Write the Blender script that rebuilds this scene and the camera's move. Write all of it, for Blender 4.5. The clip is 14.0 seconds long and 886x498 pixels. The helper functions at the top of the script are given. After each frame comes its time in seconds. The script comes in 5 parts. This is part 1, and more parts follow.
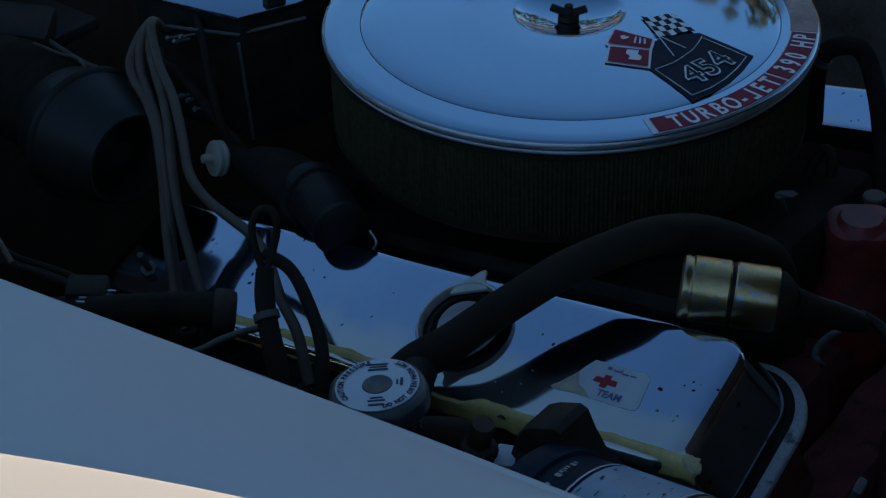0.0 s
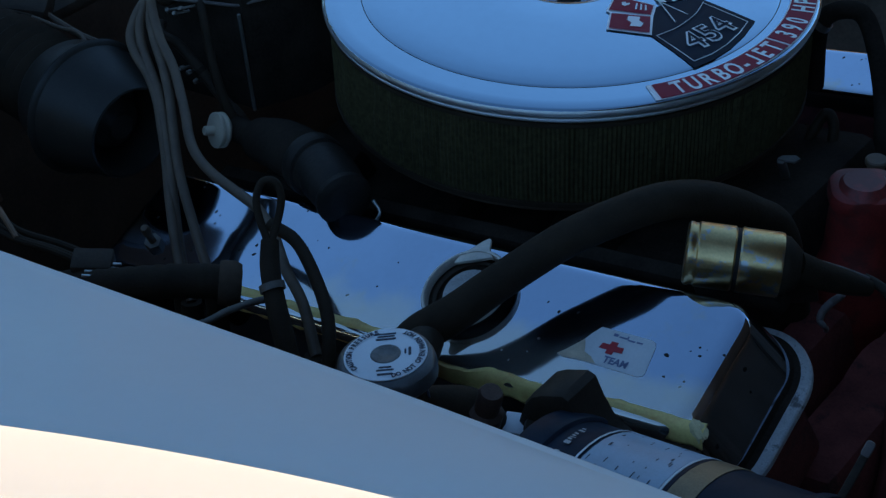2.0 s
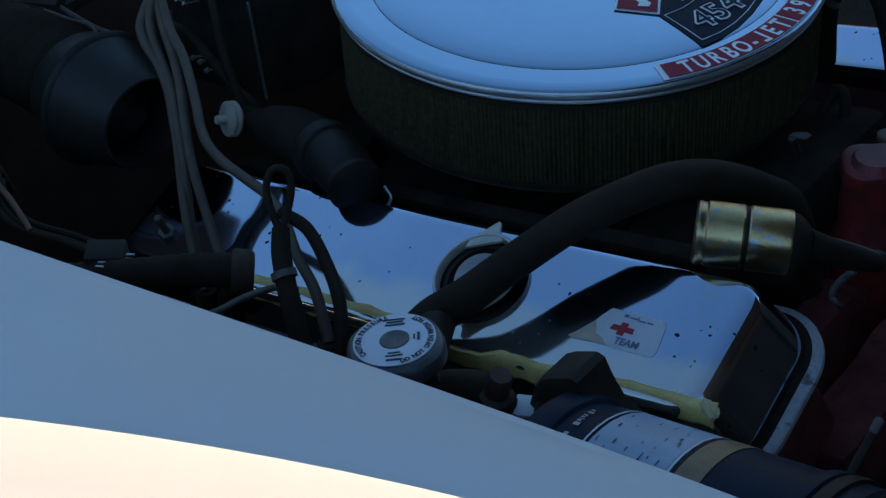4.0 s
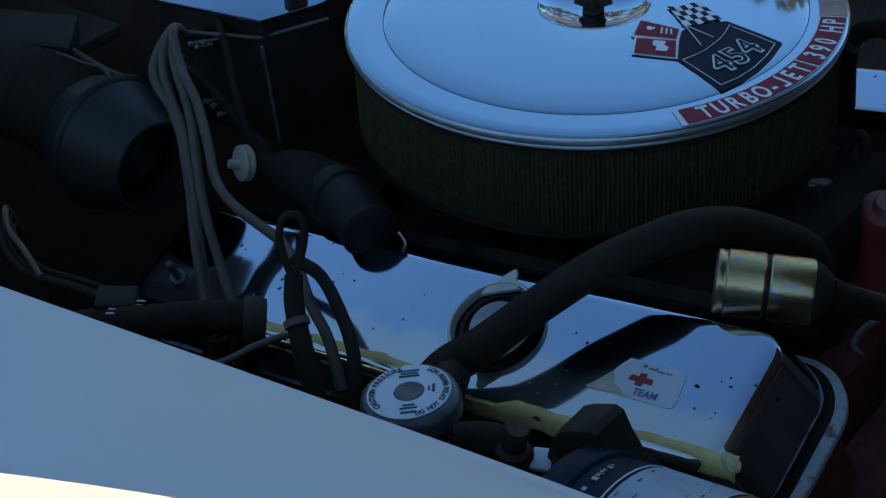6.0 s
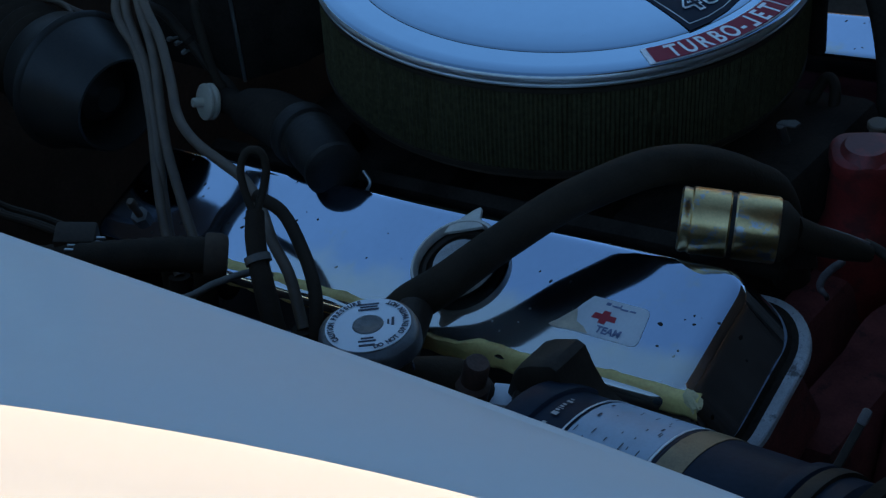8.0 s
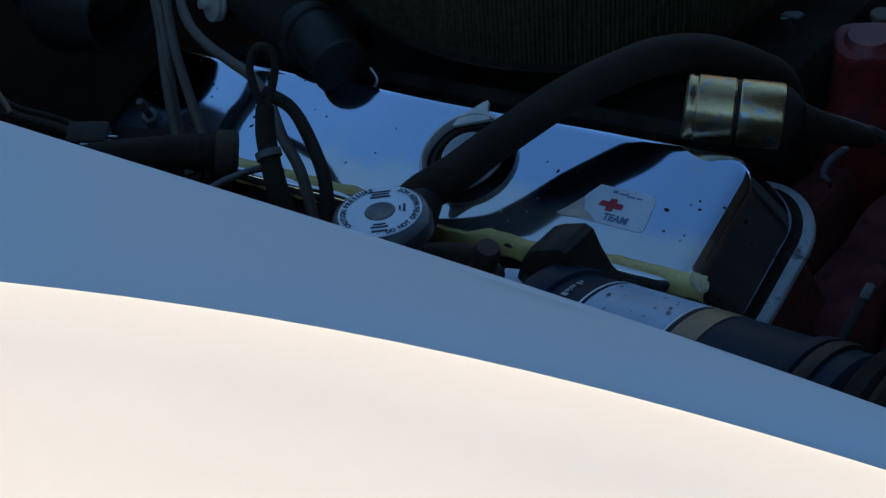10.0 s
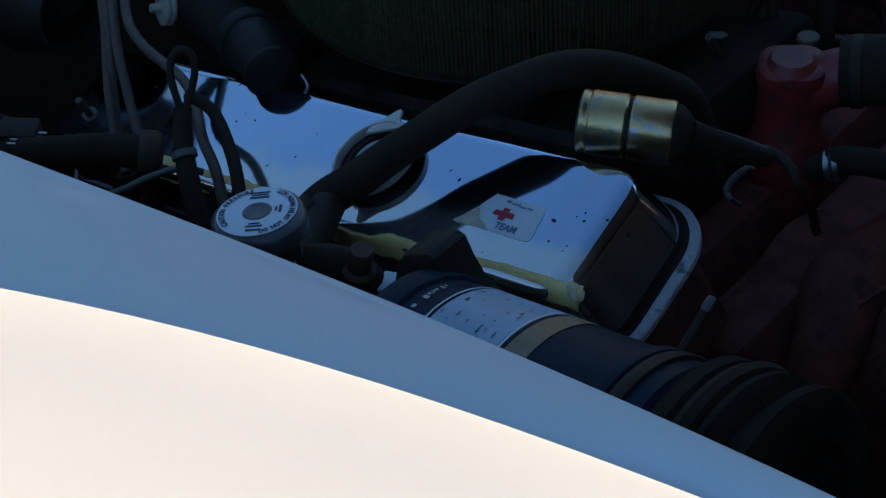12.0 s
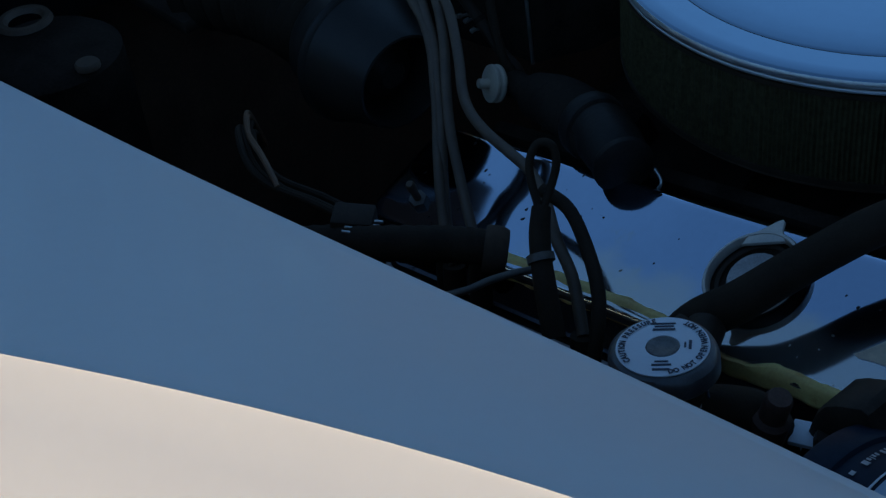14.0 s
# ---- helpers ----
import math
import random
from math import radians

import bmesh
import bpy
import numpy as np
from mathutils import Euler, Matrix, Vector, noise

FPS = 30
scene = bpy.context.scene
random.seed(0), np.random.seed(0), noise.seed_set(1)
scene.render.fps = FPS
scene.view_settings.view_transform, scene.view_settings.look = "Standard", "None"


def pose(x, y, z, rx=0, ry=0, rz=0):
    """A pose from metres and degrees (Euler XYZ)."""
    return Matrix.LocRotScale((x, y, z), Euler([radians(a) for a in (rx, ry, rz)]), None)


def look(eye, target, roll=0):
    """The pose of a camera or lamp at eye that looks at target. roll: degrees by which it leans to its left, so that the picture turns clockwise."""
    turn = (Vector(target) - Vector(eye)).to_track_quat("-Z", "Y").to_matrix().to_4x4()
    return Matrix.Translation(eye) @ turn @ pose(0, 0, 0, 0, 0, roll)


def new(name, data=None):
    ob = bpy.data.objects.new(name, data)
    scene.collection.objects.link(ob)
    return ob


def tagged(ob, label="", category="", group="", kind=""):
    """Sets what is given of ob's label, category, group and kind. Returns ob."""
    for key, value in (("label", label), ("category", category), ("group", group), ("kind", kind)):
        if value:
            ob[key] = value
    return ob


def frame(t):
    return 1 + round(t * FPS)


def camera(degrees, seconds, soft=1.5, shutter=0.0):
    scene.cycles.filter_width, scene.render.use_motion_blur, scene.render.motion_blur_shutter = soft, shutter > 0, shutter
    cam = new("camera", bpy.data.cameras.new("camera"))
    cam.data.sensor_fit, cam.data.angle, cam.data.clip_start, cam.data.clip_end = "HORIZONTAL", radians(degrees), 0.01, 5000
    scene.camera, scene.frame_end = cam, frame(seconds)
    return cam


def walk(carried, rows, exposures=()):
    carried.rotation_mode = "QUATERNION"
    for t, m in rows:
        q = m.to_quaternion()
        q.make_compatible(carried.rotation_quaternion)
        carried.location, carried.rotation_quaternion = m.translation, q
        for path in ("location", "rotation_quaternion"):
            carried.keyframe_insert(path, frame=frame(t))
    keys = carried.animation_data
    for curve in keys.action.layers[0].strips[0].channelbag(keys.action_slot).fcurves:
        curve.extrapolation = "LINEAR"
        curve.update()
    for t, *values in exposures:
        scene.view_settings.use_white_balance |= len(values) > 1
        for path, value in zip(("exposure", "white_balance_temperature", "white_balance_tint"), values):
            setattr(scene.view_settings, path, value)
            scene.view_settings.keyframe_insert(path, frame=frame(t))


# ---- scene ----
cam = camera(31.3, 14.0, 1.35)
PATH = [
    (0, (0.6099, -0.8371, 1.4550), (-0.4784, 0.3808, 0.2994), -3.47),
    (0.5, (0.6054, -0.8438, 1.4636), (-0.4947, 0.3684, 0.3151), -3.09),
    (1, (0.6005, -0.8479, 1.4601), (-0.5031, 0.3705, 0.3209), -2.75),
    (1.5, (0.6062, -0.8463, 1.4597), (-0.4970, 0.3585, 0.3057), -3.66),
    (2, (0.6068, -0.8411, 1.4565), (-0.4641, 0.3602, 0.2689), -4.13),
    (2.2, (0.6096, -0.8386, 1.4528), (-0.4569, 0.3574, 0.2565), -4.44),
    (4.3, (0.6152, -0.8348, 1.4597), (-0.4905, 0.3262, 0.2634), -6.69),
    (4.5, (0.6138, -0.8332, 1.4606), (-0.5028, 0.3254, 0.2728), -7.00),
    (5, (0.6017, -0.8236, 1.4607), (-0.5217, 0.3380, 0.2816), -6.82),
    (5.5, (0.5993, -0.8233, 1.4570), (-0.5280, 0.3467, 0.2912), -6.63),
    (6, (0.6045, -0.8254, 1.4538), (-0.5134, 0.3577, 0.2917), -6.15),
    (6.5, (0.6068, -0.8173, 1.4463), (-0.4946, 0.3740, 0.2768), -5.54),
    (7, (0.6096, -0.8085, 1.4413), (-0.4839, 0.3729, 0.2548), -5.51),
    (7.2, (0.6083, -0.8108, 1.4397), (-0.4737, 0.3735, 0.2475), -4.81),
    (9.3, (0.6127, -0.8322, 1.4328), (-0.4527, 0.3089, 0.1826), -6.43),
    (9.5, (0.6180, -0.8342, 1.4307), (-0.4486, 0.2988, 0.1743), -6.61),
    (10, (0.6183, -0.8388, 1.4340), (-0.4257, 0.2806, 0.1468), -6.33),
    (10.5, (0.6206, -0.8479, 1.4389), (-0.3958, 0.2890, 0.1452), -5.39),
    (11, (0.6298, -0.8493, 1.4436), (-0.3621, 0.3126, 0.1528), -4.82),
    (11.5, (0.6569, -0.8238, 1.4396), (-0.3552, 0.3234, 0.1511), -4.82),
    (12, (0.7029, -0.7952, 1.4374), (-0.4039, 0.2857, 0.1696), -6.05),
    (12.5, (0.7164, -0.7884, 1.4385), (-0.4593, 0.2439, 0.1927), -5.94),
    (13, (0.7170, -0.7829, 1.4312), (-0.5342, 0.1919, 0.2124), -6.76),
    (13.5, (0.6795, -0.7819, 1.4237), (-0.6230, 0.1447, 0.2213), -8.47),
    (14, (0.5548, -0.7987, 1.4213), (-0.7316, 0.1422, 0.2123), -7.77),
]
EXPOSURES = [(0, 0.34, 5650, 7), (1, 0.80, 5700, 7), (2, 1.08, 5700, 7), (4.3, 1.10, 5850, 7), (7.2, 1.14, 5900, 7), (9.3, 0.93, 5450, 7), (12.5, 0.98, 5500, 7), (13.4, 0.68, 5450, 7), (14, 0.36, 5450, 7)]
walk(cam, [(t, look(eye, target, roll)) for t, eye, target, roll in PATH], EXPOSURES)

# ---- light ----
SUN_UP, SUN_TURN = 7.0, -75.0
sun_way = Vector((math.cos(radians(SUN_UP)) * math.cos(radians(SUN_TURN)), math.cos(radians(SUN_UP)) * math.sin(radians(SUN_TURN)), math.sin(radians(SUN_UP))))
world = bpy.data.worlds.new("sky")
scene.world = world
world.use_nodes = True
wn = world.node_tree
sky = wn.nodes.new("ShaderNodeTexSky")
sky.sky_type, sky.sun_disc = "NISHITA", False
sky.sun_elevation, sky.sun_rotation = radians(SUN_UP), radians(90 - SUN_TURN)
sky.altitude, sky.air_density, sky.dust_density, sky.ozone_density = 1500, 1.0, 0.0, 2.0
wn.links.new(sky.outputs[0], wn.nodes["Background"].inputs[0])
wn.nodes["Background"].inputs[1].default_value = 0.15
sun = new("sun", bpy.data.lights.new("sun", "SUN"))
sun.data.energy, sun.data.angle, sun.data.color = 2.8, radians(0.5), (1.0, 0.66, 0.31)
sun.matrix_world = look(sun_way * 8, (0, 0, 0))


# ---- materials ----
def mat(name, col, rough=0.5, metal=0.0, vary=0.15, scale=30.0, bump=0.0, bump_scale=200.0, coat=0.0, spec=0.5, second=None, second_at=0.62, second_scale=12.0):
    """A surface with two scales of variation: a broad stain and a fine grain, with relief."""
    m = bpy.data.materials.new(name)
    m.use_nodes = True
    nt = m.node_tree
    b = nt.nodes["Principled BSDF"]
    tc = nt.nodes.new("ShaderNodeTexCoord")
    broad = nt.nodes.new("ShaderNodeTexNoise")
    broad.inputs["Scale"].default_value, broad.inputs["Detail"].default_value = scale, 5
    fine = nt.nodes.new("ShaderNodeTexNoise")
    fine.inputs["Scale"].default_value, fine.inputs["Detail"].default_value = scale * 14, 2
    nt.links.new(tc.outputs["Object"], broad.inputs["Vector"])
    nt.links.new(tc.outputs["Object"], fine.inputs["Vector"])
    add = nt.nodes.new("ShaderNodeMath")
    add.operation = "MULTIPLY_ADD"
    nt.links.new(fine.outputs["Fac"], add.inputs[0])
    add.inputs[1].default_value = 0.4
    nt.links.new(broad.outputs["Fac"], add.inputs[2])
    ramp = nt.nodes.new("ShaderNodeMapRange")
    ramp.inputs["From Min"].default_value, ramp.inputs["From Max"].default_value = 0.45, 0.95
    nt.links.new(add.outputs[0], ramp.inputs["Value"])
    mix = nt.nodes.new("ShaderNodeMix")
    mix.data_type = "RGBA"
    lo = [c * (1 - vary) for c in col]
    hi = [min(1, c * (1 + vary)) for c in col]
    mix.inputs["A"].default_value, mix.inputs["B"].default_value = (*lo, 1), (*hi, 1)
    nt.links.new(ramp.outputs[0], mix.inputs["Factor"])
    out = mix.outputs["Result"]
    if second:
        n2 = nt.nodes.new("ShaderNodeTexNoise")
        n2.inputs["Scale"].default_value, n2.inputs["Detail"].default_value, n2.inputs["Roughness"].default_value = second_scale, 6, 0.7
        nt.links.new(tc.outputs["Object"], n2.inputs["Vector"])
        r2 = nt.nodes.new("ShaderNodeMapRange")
        r2.inputs["From Min"].default_value, r2.inputs["From Max"].default_value = second_at, second_at + 0.08
        nt.links.new(n2.outputs["Fac"], r2.inputs["Value"])
        m2 = nt.nodes.new("ShaderNodeMix")
        m2.data_type = "RGBA"
        nt.links.new(r2.outputs[0], m2.inputs["Factor"])
        nt.links.new(out, m2.inputs["A"])
        m2.inputs["B"].default_value = (*second, 1)
        out = m2.outputs["Result"]
    nt.links.new(out, b.inputs["Base Color"])
    rr = nt.nodes.new("ShaderNodeMapRange")
    rr.inputs["To Min"].default_value, rr.inputs["To Max"].default_value = max(0.02, rough * 0.8), min(1, rough * 1.25)
    nt.links.new(broad.outputs["Fac"], rr.inputs["Value"])
    nt.links.new(rr.outputs[0], b.inputs["Roughness"])
    b.inputs["Metallic"].default_value = metal
    b.inputs["Specular IOR Level"].default_value = spec
    b.inputs["Coat Weight"].default_value = coat
    b.inputs["Coat Roughness"].default_value = 0.04
    if bump:
        bn = nt.nodes.new("ShaderNodeTexNoise")
        bn.inputs["Scale"].default_value, bn.inputs["Detail"].default_value = bump_scale, 3
        nt.links.new(tc.outputs["Object"], bn.inputs["Vector"])
        bp = nt.nodes.new("ShaderNodeBump")
        bp.inputs["Strength"].default_value, bp.inputs["Distance"].default_value = bump, 0.002
        nt.links.new(bn.outputs["Fac"], bp.inputs["Height"])
        nt.links.new(bp.outputs[0], b.inputs["Normal"])
    return m


def pitted_chrome(name):
    """Old chrome: fine waviness, cloudy film, and dark rust pits of uneven size, in drifts."""
    # base tinted blue to deepen the mirrored sky
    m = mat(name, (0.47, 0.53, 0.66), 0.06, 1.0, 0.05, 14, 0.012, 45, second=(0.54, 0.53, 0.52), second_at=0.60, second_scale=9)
    nt = m.node_tree
    b = nt.nodes["Principled BSDF"]
    tc = [n for n in nt.nodes if n.type == "TEX_COORD"][0]
    vo = nt.nodes.new("ShaderNodeTexVoronoi")
    vo.inputs["Scale"].default_value = 105
    nz = nt.nodes.new("ShaderNodeTexNoise")
    nz.inputs["Scale"].default_value, nz.inputs["Detail"].default_value = 26, 3
    warp = nt.nodes.new("ShaderNodeTexNoise")
    warp.inputs["Scale"].default_value = 160
    wm = nt.nodes.new("ShaderNodeMix")
    wm.data_type = "RGBA"
    wm.inputs["Factor"].default_value = 0.004
    for n in (nz, warp):
        nt.links.new(tc.outputs["Object"], n.inputs["Vector"])
    nt.links.new(tc.outputs["Object"], wm.inputs["A"])
    nt.links.new(warp.outputs["Color"], wm.inputs["B"])
    nt.links.new(wm.outputs["Result"], vo.inputs["Vector"])
    lim = nt.nodes.new("ShaderNodeMapRange")
    lim.inputs["From Min"].default_value, lim.inputs["From Max"].default_value = 0.36, 0.66
    lim.inputs["To Min"].default_value, lim.inputs["To Max"].default_value = 0.0, 0.165
    nt.links.new(nz.outputs["Fac"], lim.inputs["Value"])
    less = nt.nodes.new("ShaderNodeMath")
    less.operation = "LESS_THAN"
    nt.links.new(vo.outputs["Distance"], less.inputs[0])
    nt.links.new(lim.outputs[0], less.inputs[1])
    mix = nt.nodes.new("ShaderNodeMix")
    mix.data_type = "RGBA"
    nt.links.new(less.outputs[0], mix.inputs["Factor"])
    old = b.inputs["Base Color"].links[0].from_socket
    nt.links.new(old, mix.inputs["A"])
    mix.inputs["B"].default_value = (0.06, 0.05, 0.045, 1)
    nt.links.new(mix.outputs["Result"], b.inputs["Base Color"])
    rm = nt.nodes.new("ShaderNodeMix")
    nt.links.new(less.outputs[0], rm.inputs["Factor"])
    oldr = b.inputs["Roughness"].links[0].from_socket
    nt.links.new(oldr, rm.inputs["A"])
    rm.inputs["B"].default_value = 0.7
    # whitish-yellow band along the lower long edge: film plus a beige reflection coloured in
    dot = nt.nodes.new("ShaderNodeVectorMath")
    dot.operation = "DOT_PRODUCT"
    nt.links.new(tc.outputs["Object"], dot.inputs[0])
    dot.inputs[1].default_value = (-0.0586, 0.9376, 0.3426)
    fn = nt.nodes.new("ShaderNodeMath")
    fn.operation = "MULTIPLY_ADD"
    nt.links.new(nz.outputs["Fac"], fn.inputs[0])
    fn.inputs[1].default_value = 0.05
    nt.links.new(dot.outputs["Value"], fn.inputs[2])
    film = nt.nodes.new("ShaderNodeMapRange")
    film.interpolation_type = "SMOOTHSTEP"
    film.inputs["From Min"].default_value, film.inputs["From Max"].default_value = 0.056, 0.034
    nt.links.new(fn.outputs[0], film.inputs["Value"])
    xyz = nt.nodes.new("ShaderNodeSeparateXYZ")
    nt.links.new(tc.outputs["Object"], xyz.inputs[0])
    fore = nt.nodes.new("ShaderNodeMapRange")
    fore.inputs["From Min"].default_value, fore.inputs["From Max"].default_value = -0.06, 0.02
    nt.links.new(xyz.outputs["X"], fore.inputs["Value"])
    up = nt.nodes.new("ShaderNodeVectorMath")
    up.operation = "DOT_PRODUCT"
    nt.links.new(tc.outputs["Object"], up.inputs[0])
    up.inputs[1].default_value = (-0.1924, -0.3474, 0.9178)
    flat = nt.nodes.new("ShaderNodeMapRange")
    flat.inputs["From Min"].default_value, flat.inputs["From Max"].default_value = 0.853, 0.860
    nt.links.new(up.outputs["Value"], flat.inputs["Value"])
    both = nt.nodes.new("ShaderNodeMath")
    both.operation = "MULTIPLY"
    nt.links.new(fore.outputs[0], both.inputs[0])
    nt.links.new(flat.outputs[0], both.inputs[1])
    thin = nt.nodes.new("ShaderNodeMath")
    thin.operation = "MULTIPLY"
    nt.links.new(both.outputs[0], thin.inputs[0])
    thin.inputs[1].default_value = 0.65
    nt.links.new(thin.outputs[0], film.inputs["To Max"])
    fc = nt.nodes.new("ShaderNodeMix")
    fc.data_type = "RGBA"
    nt.links.new(film.outputs[0], fc.inputs["Factor"])
    nt.links.new(mix.outputs["Result"], fc.inputs["A"])
    fc.inputs["B"].default_value = (0.84, 0.74, 0.60, 1)
    nt.links.new(fc.outputs["Result"], b.inputs["Base Color"])
    fr = nt.nodes.new("ShaderNodeMix")
    nt.links.new(film.outputs[0], fr.inputs["Factor"])
    nt.links.new(rm.outputs["Result"], fr.inputs["A"])
    fr.inputs["B"].default_value = 0.10
    nt.links.new(fr.outputs["Result"], b.inputs["Roughness"])
    fm = nt.nodes.new("ShaderNodeMapRange")
    fm.inputs["To Min"].default_value, fm.inputs["To Max"].default_value = 1.0, 0.85
    nt.links.new(film.outputs[0], fm.inputs["Value"])
    nt.links.new(fm.outputs[0], b.inputs["Metallic"])
    return m


WHITE_PAINT = mat("white_car_paint", (0.78, 0.77, 0.75), 0.5, 0.0, 0.02, 9, 0.003, 60, coat=0.07, spec=0.35)
# BAY_DARK and BAY_BLACK are lifted to stand in for haze over the bay.
BAY_DARK = mat("lifted_bay_dark", (0.095, 0.066, 0.046), 0.9, 0.0, 0.3, 15, 0.2, 120, spec=0.08)
MATT_BLACK = mat("matt_black", (0.031, 0.023, 0.017), 0.9, 0.0, 0.5, 30, 0.3, 150, spec=0.06)
# CHROME carries extra blue so the sky in the lid looks deeper.
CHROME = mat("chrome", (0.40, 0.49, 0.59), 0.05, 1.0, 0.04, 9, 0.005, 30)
CHROME_OLD = pitted_chrome("pitted_chrome")
STEEL = mat("dull_steel", (0.50, 0.49, 0.47), 0.38, 1.0, 0.2, 60, 0.1, 300)
GOLD_ZINC = mat("yellow_zinc", (0.62, 0.43, 0.19), 0.29, 1.0, 0.25, 50, 0.10, 300, second=(0.39, 0.385, 0.38), second_at=0.53, second_scale=110)
BLACK_PAINT = mat("black_enamel", (0.026, 0.021, 0.017), 0.5, 0.0, 0.4, 40, 0.25, 180, spec=0.18)
SATIN_BLACK = mat("satin_black", (0.046, 0.033, 0.023), 0.55, 0.0, 0.35, 40, 0.1, 300, spec=0.15, second=(0.060, 0.042, 0.028), second_at=0.6, second_scale=40)
NAVY_BLACK = mat("blue_black_enamel", (0.021, 0.028, 0.043), 0.42, 0.0, 0.25, 30, 0.05, 250, spec=0.07)
RUBBER = mat("black_rubber", (0.036, 0.025, 0.016), 0.65, 0.0, 0.3, 60, 0.15, 500, spec=0.10)
GREY_RUBBER = mat("grey_wire_jacket", (0.115, 0.078, 0.050), 0.6, 0.0, 0.25, 80, 0.05, 400)
BAY_BLACK = mat("lifted_bay_black", (0.20, 0.145, 0.105), 0.8, 0.0, 0.4, 15, 0.2, 120, spec=0.2)
ENGINE_RED = mat("engine_red", (0.25, 0.030, 0.024), 0.42, 0.0, 0.35, 40, 0.1, 180, second=(0.15, 0.030, 0.024), second_at=0.46, second_scale=14)
# Darker, duller copy of ENGINE_RED for the block and pump.
DARK_RED = mat("dark_engine_paint", (0.17, 0.048, 0.040), 0.75, 0.0, 0.4, 40, 0.5, 140, spec=0.15, second=(0.09, 0.036, 0.030), second_at=0.55, second_scale=45)
DECAL_RED = mat("decal_red", (0.30, 0.014, 0.035), 0.45, 0.0, 0.08, 60, spec=0.2)
DECAL_BLACK = mat("decal_black", (0.010, 0.014, 0.028), 0.5, 0.0, 0.15, 60, spec=0.15)
DECAL_SILVER = mat("decal_silver", (0.90, 0.87, 0.86), 0.4, 0.35, 0.06, 60)
LABEL_WHITE = mat("label_white", (0.78, 0.79, 0.82), 0.4, 0.0, 0.05, 40)
LABEL_BLUE = mat("label_pale_blue", (0.42, 0.50, 0.60), 0.38, 0.0, 0.12, 50)
STICKER = mat("faded_sticker", (0.74, 0.72, 0.72), 0.3, 0.0, 0.08, 40, second=(0.48, 0.36, 0.22), second_at=0.66, second_scale=45)
STICKER_TORN = mat("torn_sticker_paper", (0.62, 0.50, 0.36), 0.75, 0.0, 0.25, 90, 0.3, 300)
STICKER_RED = mat("sticker_red", (0.42, 0.015, 0.025), 0.35, 0.0, 0.1, 60)
INK = mat("ink", (0.03, 0.035, 0.06), 0.5, 0.0, 0.1, 60)
GASKET = mat("yellow_sealant", (1.0, 0.64, 0.22), 0.5, 0.0, 0.25, 45, 0.4, 160, second=(0.78, 0.46, 0.13), second_at=0.60, second_scale=30)
GASKET_PALE = mat("pale_sealant", (0.86, 0.68, 0.36), 0.6, 0.0, 0.2, 60, 0.4, 200)
WHITE_PLASTIC = mat("aged_white_plastic", (0.56, 0.47, 0.35), 0.5, 0.0, 0.15, 60, 0.1, 300)
FILTER = mat("filter_paper", (0.060, 0.050, 0.022), 0.85, 0.0, 0.4, 260, 0.5, 900, spec=0.12)
ASPHALT = mat("concrete", (0.30, 0.27, 0.23), 0.9, 0.0, 0.25, 3, 0.5, 90)
FOLIAGE = mat("foliage", (0.075, 0.085, 0.035), 0.7, 0.0, 0.5, 0.5, 0.0)
GRIMY_STEEL = mat("grimy_steel", (0.16, 0.14, 0.12), 0.55, 0.6, 0.3, 60, 0.1, 300)
PALE_METAL = mat("worn_pale_metal", (0.62, 0.55, 0.47), 0.38, 0.35, 0.2, 60, 0.08, 200)
ROLLED = mat("brushed_rim", (0.62, 0.60, 0.58), 0.40, 0.85, 0.12, 60, 0.05, 300)
FLANGE = mat("dull_flange", (0.46, 0.43, 0.41), 0.6, 0.1, 0.35, 60, 0.25, 220, spec=0.3, second=(0.16, 0.14, 0.13), second_at=0.58, second_scale=60)
GREY_STEEL = mat("tarnished_steel", (0.15, 0.12, 0.11), 0.65, 0.2, 0.35, 120, 0.15, 300)
PANEL_BLACK = mat("panel_black", (0.012, 0.013, 0.014), 0.5, 0.0, 0.4, 30, 0.1, 150, spec=0.2)
STUD_METAL = mat("dull_nickel", (0.30, 0.27, 0.23), 0.4, 0.7, 0.3, 90)


# ---- building blocks ----
def thing(name, label, category, group="", kind=""):
    return tagged(new(name), label, category, group, kind)


def link(name, bm, material, smooth=True):
    bmesh.ops.recalc_face_normals(bm, faces=bm.faces)
    me = bpy.data.meshes.new(name)
    bm.to_mesh(me)
    bm.free()
    me.materials.append(material)
    if smooth:
        for p in me.polygons:
            p.use_smooth = True
        me.set_sharp_from_angle(angle=radians(38))
    return new(name, me)


def part(name, bm, material, parent, label="", smooth=True):
    ob = link(name, bm, material, smooth)
    ob.parent = parent
    if label:
        ob["label"] = label
    return ob


def lathe(profile, segs=48, m=Matrix(), bm=None, wave=None):
    """Turns (radius, height) points round z."""
    bm = bm or bmesh.new()
    rings = []
    for r, z in profile:
        if r < 1e-6:
            rings.append([bm.verts.new(m @ Vector((0, 0, z)))])
        else:
            ring = []
            for k in range(segs):
                a = 2 * math.pi * k / segs
                q = r + (wave(k, z) if wave else 0)
                ring.append(bm.verts.new(m @ Vector((q * math.cos(a), q * math.sin(a), z))))
            rings.append(ring)
    for a, b in zip(rings, rings[1:]):
        for k in range(segs):
            j = (k + 1) % segs
            if len(a) == 1 and len(b) > 1:
                bm.faces.new((a[0], b[k], b[j]))
            elif len(b) == 1 and len(a) > 1:
                bm.faces.new((a[k], a[j], b[0]))
            elif len(a) > 1:
                bm.faces.new((a[k], a[j], b[j], b[k]))
    return bm


